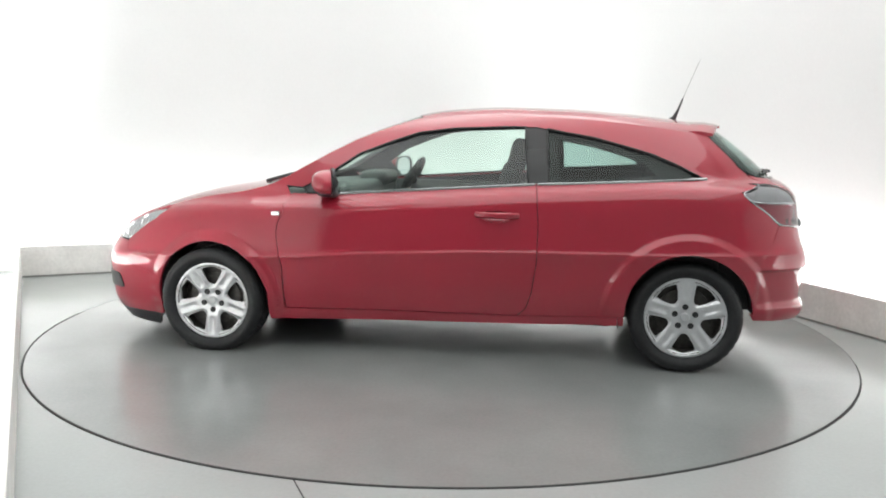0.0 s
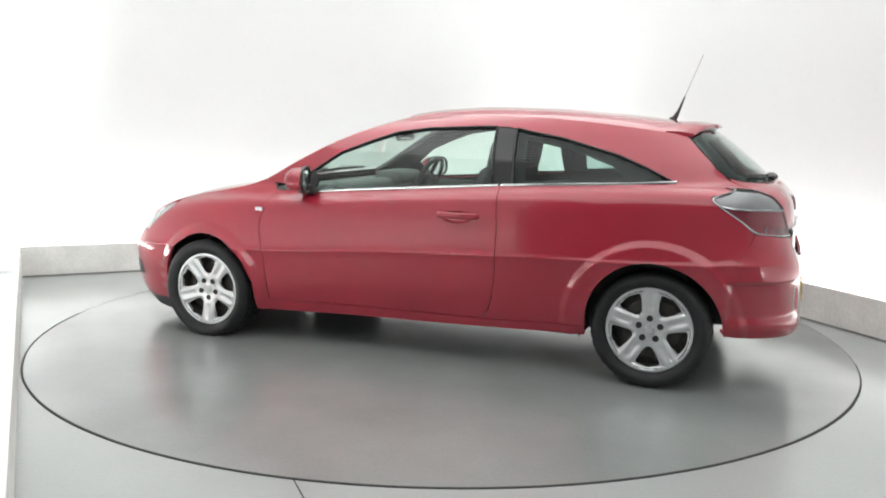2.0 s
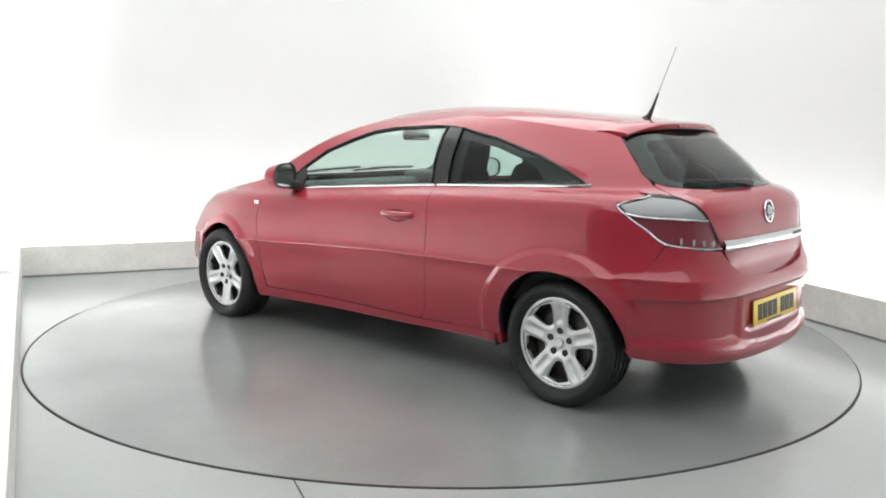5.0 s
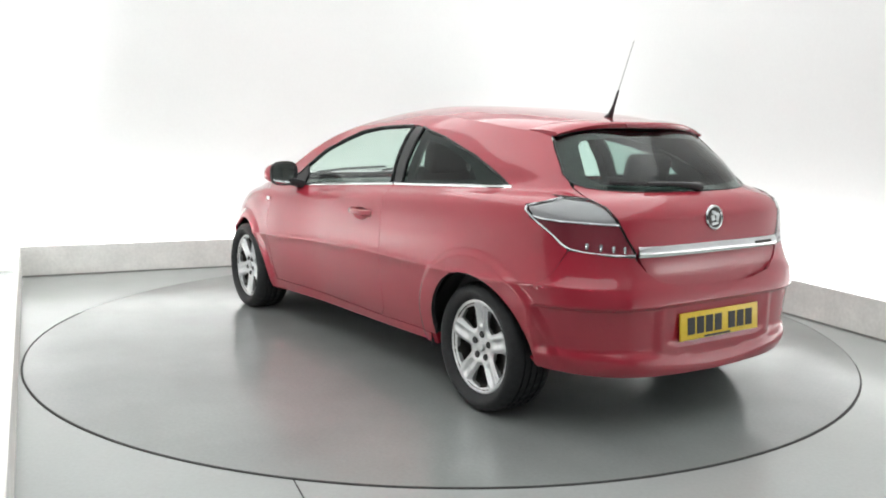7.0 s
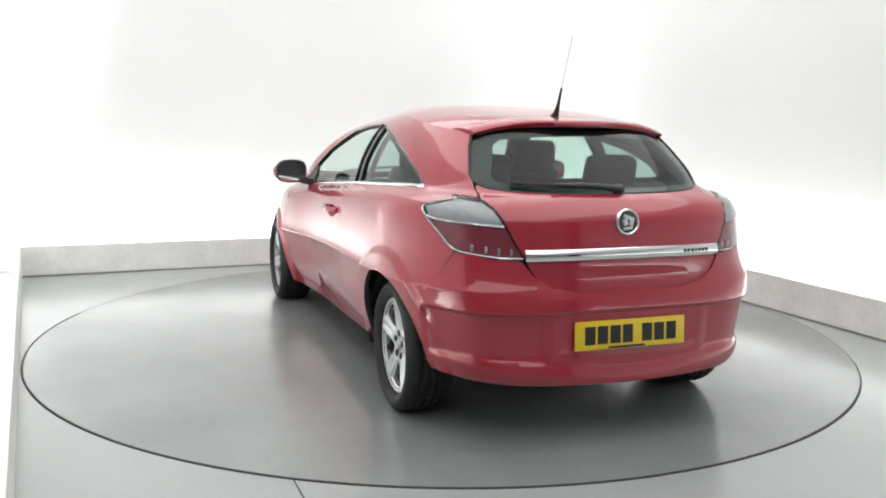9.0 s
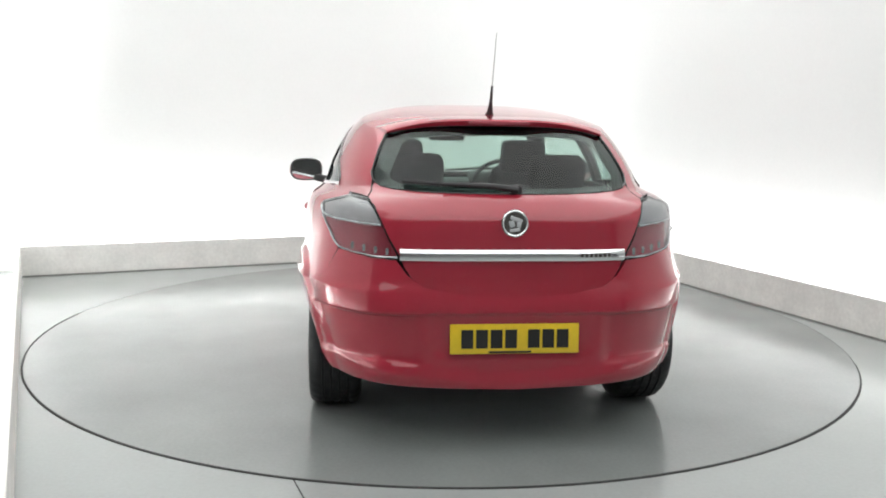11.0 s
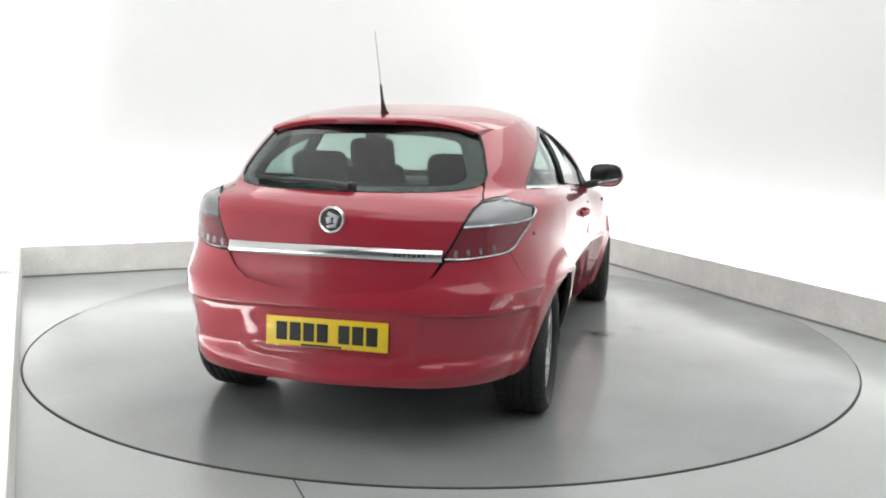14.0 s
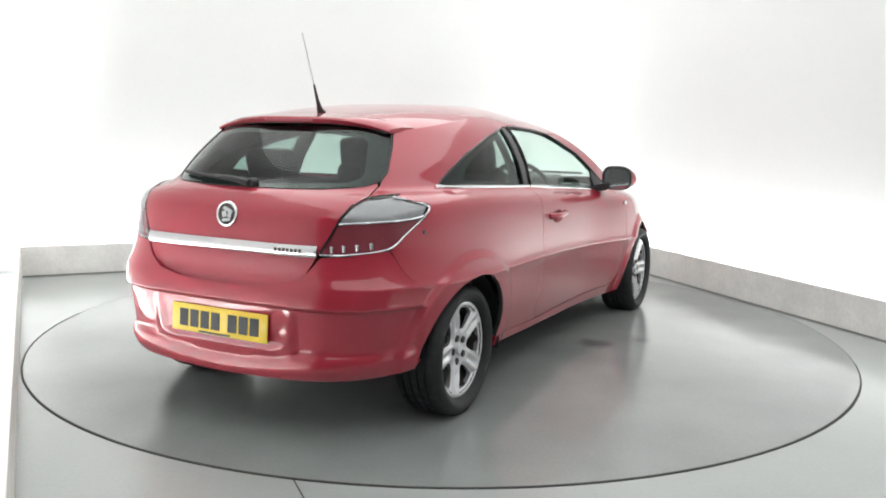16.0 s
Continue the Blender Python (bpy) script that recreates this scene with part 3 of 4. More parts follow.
        sheet("quarter_panel", flip(quarter), shell, 0.02, BODY, car, step=0.016, lines=creases, dark_rim=True)
        # glass
        dg = [(0.70, 0.985), (0.634, 1.031), (0.501, 1.125), (0.305, 1.203), (0.176, 1.247), (-0.015, 1.273), (-0.328, 1.287), (-0.42, 1.288), (-0.44, 1.1), (-0.455, 0.985), (-0.15, 0.965), (0.25, 0.933), (0.575, 0.91), (0.78, 0.905), (0.80, 0.935)]
        sheet("door_window", flip(side_line(dg)), shell, 0.004, GLASS, car, "pale green door glass", lift=-0.008)
        bp = [(-0.42, 1.288), (-0.481, 1.289), (-0.54, 1.28), (-0.555, 1.1), (-0.565, 0.992), (-0.455, 0.985), (-0.44, 1.1)]
        sheet("pillar_trim", flip(side_line(bp)), shell, 0.012, GLOSS_BLACK, car, "gloss black door pillar trim", lift=-0.004)
        qg = [(-0.54, 1.28), (-0.636, 1.262), (-0.80, 1.235), (-0.942, 1.198), (-1.10, 1.155), (-1.246, 1.095), (-1.33, 1.052), (-1.385, 1.026), (-0.985, 1.009), (-0.565, 0.99), (-0.555, 1.1)]
        sheet("quarter_window", flip(side_line(qg)), shell, 0.004, DARK_GLASS, car, "tinted rear side glass", lift=-0.008)
        view = [(-0.60, 1.245), (-0.80, 1.205), (-0.95, 1.163), (-1.07, 1.115), (-1.13, 1.055), (-0.98, 1.04), (-0.62, 1.02)]
        round_glass = [(-0.52, 1.295), (-0.636, 1.28), (-0.80, 1.255), (-0.942, 1.22), (-1.10, 1.175), (-1.25, 1.115), (-1.34, 1.07), (-1.40, 1.02), (-0.985, 0.985), (-0.55, 0.965)]
        sheet("pillar_lining", flip(side_line(round_glass)), shell, 0.012, INNER, car, "dark inner lining round the rear side glass", lift=-0.032, holes=[flip(side_line(view))])
        for edge in (dg, qg):
            loop = [Vector(shell(*on_side(x, z, side))) for x, z in dense(edge, 0.05)]
            part("window_seal", tube_bm(loop + loop[:1], 0.0065, 6), GLOSS_BLACK, car, "black rubber window seal")
        # chrome strip under the glass
        for lo, hi in (((0.60, 0.905), (D1 + 0.045, 0.984)), ((D1 + 0.03, 0.985), (-1.39, 1.030))):
            xs = np.linspace(lo[0], hi[0], 24)
            pts = [Vector(shell(*on_side(x, lo[1] + (hi[1] - lo[1]) * (x - lo[0]) / (hi[0] - lo[0]), side))) + Vector((0, side * 0.004, 0)) for x in xs]
            part("window_strip", tube_bm(pts, 0.0065, 8, 1.2), CHROME, car, "thin chrome strip")
        # tail light
        out = [on_tail(0.572, 0.998), on_tail(0.552, 0.972), on_tail(0.53, 0.925), on_tail(0.495, 0.85), on_tail(0.455, 0.785), on_tail(0.47, 0.772), on_tail(0.56, 0.778), on_tail(0.69, 0.797), on_side(-1.705, 0.86), on_side(-1.605, 0.925), on_side(-1.568, 0.968), on_side(-1.66, 1.0), on_tail(0.645, 1.007)]
        out = rounded(out, 0.02, 3)
        lamp = sheet("tail_light", flip(out[::-1]), shell, 0.006, SMOKE, car, "smoked tail light with red lower half", lift=0.004, step=0.03)
    # bumper
    half = [on_tail(0.0, 0.630), on_tail(0.225, 0.642), on_tail(0.36, 0.668), on_tail(0.42, 0.71), on_tail(0.465, 0.768), on_tail(0.56, 0.774), on_tail(0.69, 0.795), on_side(-1.735, 0.6995), on_side(-1.64, 0.6195)]
    half += [on_side(x, z) for x, z in arch(1, 0.35, 163, 176, 3)] + [on_side(-1.64, 0.33), on_side(-1.66, 0.292), on_side(-1.75, 0.285), on_tail(0.68, 0.28), on_tail(0.4, 0.272), on_tail(0, 0.262)]
    bumper = half[:-1] + [half[-1]] + mirrored(half[1:-1])
    ends = np.linspace(-2.3, 2.3, 260)
    ledges = [[(a, z) for a in ends] for z in (0.548, 0.553, 0.560, 0.567, 0.575)]
    ledges += [[(a, z - 0.025 * (1 + math.cos(math.pi * min(abs(a) / 1.2, 1)))) for a in ends] for z in (0.30, 0.315, 0.33, 0.345, 0.36)]
    sheet("rear_bumper", bumper, bumper_skin, 0.014, BODY, car, step=0.017, lines=ledges, flip=True)


build_body()


def cap_plan(x, w):
    return cap(x, w / 0.6)


def on_nose(y, z):
    lo, hi = K * math.pi / 2, K * math.pi
    for _ in range(24):
        mid = (lo + hi) / 2
        if shell(mid, z)[1] > y:
            lo = mid
        else:
            hi = mid
    return (lo, z)


def build_top():
    W = 0.6
    vs = np.linspace(-1, 1, 25)
    e = 0.915
    roof = [(-1.50 + 0.07 * v * v, v * W) for v in vs]
    roof += [(x, W) for x in np.linspace(-1.40, 0.97, 40)] + [(0.985, e * W)] + [(x, e * W) for x in np.linspace(0.95, 0.20, 14)]
    roof += [(0.26 - 0.07 * (v / e) ** 2, v * W) for v in np.linspace(e, -e, 21)]
    roof += [(x, -e * W) for x in np.linspace(0.20, 0.95, 14)] + [(0.985, -e * W)] + [(x, -W) for x in np.linspace(0.97, -1.40, 40)]
    sheet("roof", roof[::-1], cap_plan, 0.02, [PAINT, HEADLINER], car, dark_rim=True)
    e -= 0.006
    screen = [(0.265 - 0.07 * (v / e) ** 2, v * W) for v in np.linspace(-e, e, 21)] + [(x, e * W) for x in np.linspace(0.25, 0.96, 12)]
    screen += [(1.10 - 0.13 * (v / e) ** 2, v * W) for v in np.linspace(e, -e, 21)] + [(x, -e * W) for x in np.linspace(0.96, 0.25, 12)]
    sheet("windscreen", screen[::-1], cap_plan, 0.005, GLASS, car, "pale green windscreen", lift=-0.004)
    cowl = [(1.105 - 0.13 * v * v, v * W * 0.9) for v in np.linspace(-1, 1, 15)] + [(1.19 - 0.16 * v * v, v * W * 0.9) for v in np.linspace(1, -1, 15)]
    sheet("scuttle_panel", cowl[::-1], cap_plan, 0.02, BLACK, car, "black plastic scuttle panel", lift=-0.008)
    bonnet = [(1.195 - 0.16 * v * v, v * W * 0.93) for v in np.linspace(-1, 1, 15)] + [(x, 0.93 * W) for x in np.linspace(1.1, 1.93, 16)]
    bonnet += [(2.10 - 0.18 * v * v, v * W * 0.93) for v in np.linspace(1, -1, 21)] + [(x, -0.93 * W) for x in np.linspace(1.93, 1.1, 16)]
    sheet("bonnet", bonnet[::-1], cap_plan, 0.02, BODY, car)
    for sgn in (1, -1):
        edge = [(x, sgn * 0.935 * W) for x in np.linspace(1.03, 1.96, 14)] + [(x, sgn * W) for x in np.linspace(1.96, 0.97, 14)]
        sheet("wing_top", edge[::-1] if sgn > 0 else edge, cap_plan, 0.02, BODY, car)
        wipe = [Vector(cap(x, sgn * 0.35 + v)) + Vector((0, 0, h)) for x, v, h in ((1.14, 0.25, 0.006), (1.07, 0.0, 0.014), (1.02, -0.4, 0.014))]
        part("wiper_arm", tube_bm(wipe, 0.009, 6), BLACK, car, "black wiper arm")
    # spoiler lip along the end of the roof
    rows = []
    bm = bmesh.new()
    for v in np.linspace(-0.99, 0.99, 33):
        a = Vector(cap(-1.36 + 0.06 * v * v, v)) + Vector((0, 0, 0.003))
        edge = Vector(cap(-1.46 + 0.07 * v * v, v))
        drop = 0.028 * (1 - 0.45 * abs(v) ** 3)
        b = edge + Vector((-0.055 + 0.012 * v * v, 0, 0.004))
        rows.append([bm.verts.new(p) for p in (a, (a + b) / 2 + Vector((0, 0, 0.006)), b, b + Vector((-0.006, 0, -0.008)), b + Vector((0.004, 0, -drop)), a + Vector((0, 0, -drop - 0.006)))])
    for r, q in zip(rows, rows[1:]):
        for i in range(6):
            bm.faces.new((r[i], r[(i + 1) % 6], q[(i + 1) % 6], q[i]))
    bm.faces.new(rows[0]), bm.faces.new(rows[-1][::-1])
    bmesh.ops.recalc_face_normals(bm, faces=bm.faces)
    spoiler = part("roof_spoiler", bm, PAINT, car)
    e0 = Vector(cap(-1.46, 0))
    part("high_brake_light", box_bm(0.012, 0.27, 0.016, 0.004, Matrix.Translation(e0 + Vector((-0.058, 0, -0.012)))), LAMP_RED, spoiler, "dark red brake light strip")


build_top()


def band(z0, z1, y, n=24):
    """Outline of a band across the tail."""
    return [on_tail(k, z0) for k in np.linspace(-y, y, n)] + [on_tail(k, z1) for k in np.linspace(y, -y, n)]


def both(half):
    """An outline from the half on the left, from top middle to bottom middle."""
    return half + mirrored([p for p in half if abs(p[0]) > 1e-3])


def build_tail():
    gate = [on_tail(y, z) for y, z in [(0, 1.020), (0.12, 1.0205), (0.246, 1.022), (0.37, 1.025), (0.465, 1.030), (0.515, 1.037), (0.541, 1.051), (0.551, 1.038), (0.570, 1.0025), (0.546, 0.975), (0.523, 0.925), (0.489, 0.85), (0.45, 0.785), (0.435, 0.745), (0.407, 0.702), (0.36, 0.660), (0.30, 0.643), (0.225, 0.631), (0.12, 0.621), (0, 0.617)]]
    tailgate = sheet("tailgate", both(gate), gate_skin, 0.02, BODY, car, step=0.022, flip=True)
    glass = [on_tail(y, z) for y, z in [(0, 1.318), (0.13, 1.317), (0.25, 1.312), (0.37, 1.302), (0.44, 1.288), (0.472, 1.27), (0.512, 1.2), (0.54, 1.13), (0.5525, 1.092), (0.547, 1.062), (0.538, 1.053), (0.513, 1.040), (0.465, 1.032), (0.37, 1.027), (0.246, 1.024), (0.12, 1.0225), (0, 1.022)]]
    sheet("rear_window", both(glass), shell, 0.005, DARK_GLASS, car, "tinted rear window glass", lift=-0.003)
    ring = [Vector(shell(*p)) for p in both(glass)]
    part("window_seal", tube_bm(ring + ring[:1], 0.0045, 6), GLOSS_BLACK, car, "black rubber window seal")
    # dark border of the glass
    inner = [on_tail(y, z) for y, z in [(0, 1.262), (0.25, 1.257), (0.39, 1.243), (0.425, 1.22), (0.46, 1.15), (0.485, 1.095), (0.478, 1.075), (0.44, 1.058), (0.246, 1.05), (0, 1.047)]]
    sheet("window_border", both(glass), shell, 0.003, GLOSS_BLACK, car, "black printed border of the rear window", lift=-0.010, holes=[both(inner)])
    def bar_skin(q, z):
        x, y, _ = shell(q, z)
        h = max(0, 1 - ((z - 0.792) / 0.0245) ** 2)
        return (x - 0.008 - 0.009 * h, y, z)
    sheet("chrome_bar", band(0.770, 0.814, 0.452), bar_skin, 0.014, CHROME, car, "broad chrome bar across the tailgate", step=0.011, flip=True)
    for i in range(7):
        y = -0.27 - 0.019 * i
        part("bar", box_bm(0.002, 0.012, 0.014, 0.0004, Matrix.Translation(Vector(bar_skin(*on_tail(y, 0.793))) + Vector((-0.001, 0, 0)))), DARK_METAL, tailgate, "small dark bar", smooth=False)
    # badge
    at = Vector(shell(0, 0.916)) + Vector((-0.004, 0, 0))
    tilt = Matrix.Translation(at) @ pose(0, 0, 0, 0, 8, 0)
    ring = lathe_bm([(0.049 + 0.006 * math.cos(a), 0.006 * math.sin(a)) for a in np.linspace(0, 2 * math.pi, 8, endpoint=False)], 32, "X", tilt, True)
    badge = part("badge", ring, CHROME, tailgate, "round chrome badge")
    part("badge_plate", lathe_bm([(0.0, -0.003), (0.046, -0.002), (0.046, 0.004), (0.0, 0.004)], 32, "X", tilt), DARK_METAL, badge)
    shapes = bmesh.new()
    for y, z, sy, sz, r in ((-0.006, 0.016, 0.05, 0.016, 20), (0.012, -0.002, 0.022, 0.026, -15), (-0.016, -0.006, 0.018, 0.02, 10), (0.0, -0.026, 0.042, 0.013, -8)):
        b = box_bm(0.008, sy, sz, 0.003, tilt @ pose(-0.003, y, z, r, 0, 0))
        me = bpy.data.meshes.new("tmp")
        b.to_mesh(me)
        b.free()
        shapes.from_mesh(me)
        bpy.data.meshes.remove(me)
    part("badge_relief", shapes, SILVER, badge)
    # number plate with bars in place of its characters
    m = Matrix.Translation(Vector(shell(0, 0.468)) + Vector((-0.012, 0, 0))) @ pose(0, 0, 0, 0, 4, 0)
    plate = part("number_plate", box_bm(0.006, 0.515, 0.118, 0.0025, m), YELLOW, car, "yellow number plate with dark bars")
    y = 0.213
    for i in range(7):
        wdt = 0.047
        part("bar", box_bm(0.003, wdt, 0.074, 0.0008, m @ pose(-0.0035, y - wdt / 2, 0)), INK, plate, smooth=False)
        y -= wdt + 0.011 + (0.033 if i == 3 else 0)
    part("bar", box_bm(0.003, 0.17, 0.008, 0.0006, m @ pose(-0.0035, 0.02, -0.052)), INK, plate, "thin dark bar", smooth=False)
    # rear wiper
    off = Vector((-0.022, 0, 0.010))
    arm = [Vector(shell(*on_tail(y, z))) + off * k for y, z, k in ((-0.03, 1.03, 0.9), (0.06, 1.04, 1.2), (0.16, 1.045, 1.2), (0.27, 1.05, 1.0))]
    wiper = part("rear_wiper", tube_bm(arm, 0.012, 8, 1.0, [0.015, 0.013, 0.010, 0.006]), BLACK, car, "black rear wiper arm")
    blade = [Vector(shell(*on_tail(y, z))) + off * 0.55 for y, z in ((0.0, 1.046), (0.12, 1.048), (0.26, 1.052), (0.36, 1.057), (0.43, 1.06))]
    part("wiper_blade", tube_bm(blade, 0.006, 6, 1.3), BLACK, wiper)
    part("wiper_pivot", lathe_bm([(0.0, -0.012), (0.018, -0.010), (0.022, 0.0), (0.022, 0.03), (0.0, 0.03)], 16, "X", Matrix.Translation(arm[0] + Vector((0.01, 0, 0)))), BLACK, wiper)
    for o in [o for o in car.children if o.name.startswith("tail_light")]:
        side = 1 if o.data.vertices[0].co.y > 0 else -1
        flip = (lambda p: p) if side == 1 else mirrored
        up = [on_tail(0.575, 0.993), on_tail(0.557, 0.97), on_tail(0.536, 0.925), on_tail(0.525, 0.903), on_tail(0.70, 0.913), on_side(-1.625, 0.92), on_side(-1.575, 0.965), on_side(-1.66, 0.996), on_tail(0.645, 1.003)]
        dn = [on_tail(0.522, 0.899), on_tail(0.498, 0.85), on_tail(0.46, 0.785), on_tail(0.475, 0.775), on_tail(0.56, 0.781), on_tail(0.69, 0.80), on_side(-1.70, 0.863), on_side(-1.63, 0.914), on_tail(0.70, 0.908)]
        sheet("reflector", flip(rounded(up, 0.01, 2)), shell, 0.004, LAMP_GREY, o, "grey upper reflector", lift=-0.006, step=0.03)
        sheet("red_lens", flip(rounded(dn, 0.01, 2)), shell, 0.004, LAMP_RED, o, "red lower lamp", lift=-0.006, step=0.03)
        line = [Vector(shell(*p)) for p in (on_tail(side * 0.525, 0.902), on_tail(side * 0.62, 0.908), on_tail(side * 0.70, 0.912), on_side(-1.66, 0.918, side), on_side(-1.615, 0.926, side))]
        part("divider", tube_bm(line, 0.0055, 6), LAMP_SILVER, o, "thin silver divider")
        rim = spline([Vector(shell(*p)).to_tuple() for p in (on_tail(side * 0.46, 0.779), on_tail(side * 0.56, 0.782), on_tail(side * 0.685, 0.802), on_side(-1.70, 0.862, side), on_side(-1.61, 0.925, side), on_side(-1.575, 0.965, side), on_side(-1.66, 0.999, side), on_tail(side * 0.64, 1.004))])
        ring = [Vector(shell(*on)) for on in (on_tail(side * 0.572, 1.0), on_tail(side * 0.55, 0.972), on_tail(side * 0.528, 0.925), on_tail(side * 0.494, 0.85), on_tail(side * 0.458, 0.785), on_tail(side * 0.475, 0.771), on_tail(side * 0.56, 0.777), on_tail(side * 0.69, 0.796), on_side(-1.705, 0.858, side), on_side(-1.605, 0.922, side), on_side(-1.565, 0.968, side), on_side(-1.66, 1.002, side), on_tail(side * 0.645, 1.009), on_tail(side * 0.60, 1.006), on_tail(side * 0.572, 1.0))]
        part("gasket", tube_bm(ring, 0.0035, 6), GLOSS_BLACK, o, "black lamp gasket")
        part("rim", tube_bm(rim, 0.0045, 6), LAMP_SILVER, o, "silver inner rim")
        for y, z in ((0.50, 0.792), (0.545, 0.796), (0.59, 0.801), (0.635, 0.807)):
            part("lamp_fin", box_bm(0.012, 0.014, 0.03, 0.004, Matrix.Translation(Vector(shell(*on_tail(side * y, z + 0.008))) + Vector((0.0075, 0, 0)))), LAMP_SILVER, o, "small silver fin in the lamp")


build_tail()


def build_front():
    for side in (1, -1):
        flip = (lambda p: p) if side == 1 else mirrored
        end = K * math.pi
        a = [on_side(x, z) for x, z in arch(0, 0.343, -8, 20, 4)]
        bump = a + [on_side(1.80, 0.437), on_side(1.863, 0.499), on_side(1.888, 0.592), on_nose(0.45, 0.60), on_nose(0.2, 0.60), (end, 0.60), (end, 0.40), (end, 0.19), on_nose(0.3, 0.18), on_nose(0.6, 0.17), on_side(1.80, 0.17), on_side(1.66, 0.17)]
        sheet("front_bumper", flip(bump), shell, 0.02, BODY, car)
        lip = [on_side(1.67, 0.165), on_side(1.80, 0.165), on_nose(0.6, 0.165), on_nose(0.3, 0.175), (end, 0.185), (end, 0.11), on_nose(0.4, 0.10), on_side(1.9, 0.09), on_side(1.72, 0.085)]
        sheet("bumper_lip", flip(lip[::-1]), shell, 0.02, BLACK, car, "black lower bumper lip", lift=-0.006)
        slot = [on_side(1.93, 0.30), on_side(1.96, 0.39), on_nose(0.45, 0.39), on_nose(0.40, 0.30)]
        sheet("fog_light_recess", flip(rounded(slot, 0.03)), shell, 0.02, BLACK, car, "black fog light recess", lift=0.004)
        head = [on_side(1.635, 0.785), on_side(1.70, 0.733), on_side(1.80, 0.668), on_side(1.892, 0.60), on_nose(0.55, 0.605), on_nose(0.42, 0.62), on_nose(0.42, 0.675), on_side(1.95, 0.685), on_side(1.86, 0.73), on_side(1.75, 0.774)]
        lens = sheet("headlight", flip(head), shell, 0.005, CLEAR, car, "clear headlight", step=0.03)
        sheet("reflector", flip(head), shell, 0.005, HEAD, lens, lift=-0.012, step=0.03)
        for x, z, r in ((1.80, 0.712, 0.036), (1.905, 0.65, 0.045)):
            at = Vector(shell(*on_side(x, z, side)))
            bowl = lathe_bm([(0.0, 0.0), (0.5 * r, 0.004), (0.85 * r, 0.016), (r, 0.024), (1.08 * r, 0.022), (1.08 * r, -0.006), (0.0, -0.006)], 20, "Z", Matrix.Translation(at + Vector((-0.022, -side * 0.022, -0.012))) @ pose(0, 0, 0, -side * 48, 42, 0))
            part("reflector_bowl", bowl, CHROME, lens, "round chrome reflector")
        grille = [on_nose(0.41, 0.61), on_nose(0.41, 0.70), (end, 0.72), (end, 0.605)]
        sheet("grille", flip(grille[::-1]), shell, 0.02, BLACK, car, "black grille", lift=-0.01)
        rep = Vector(shell(*on_side(0.925, 0.795, side)))
        part("side_repeater", box_bm(0.05, 0.012, 0.024, 0.005, Matrix.Translation(rep + Vector((0, side * 0.004, 0)))), LAMP_SILVER, car, "pale side repeater lamp")


build_front()


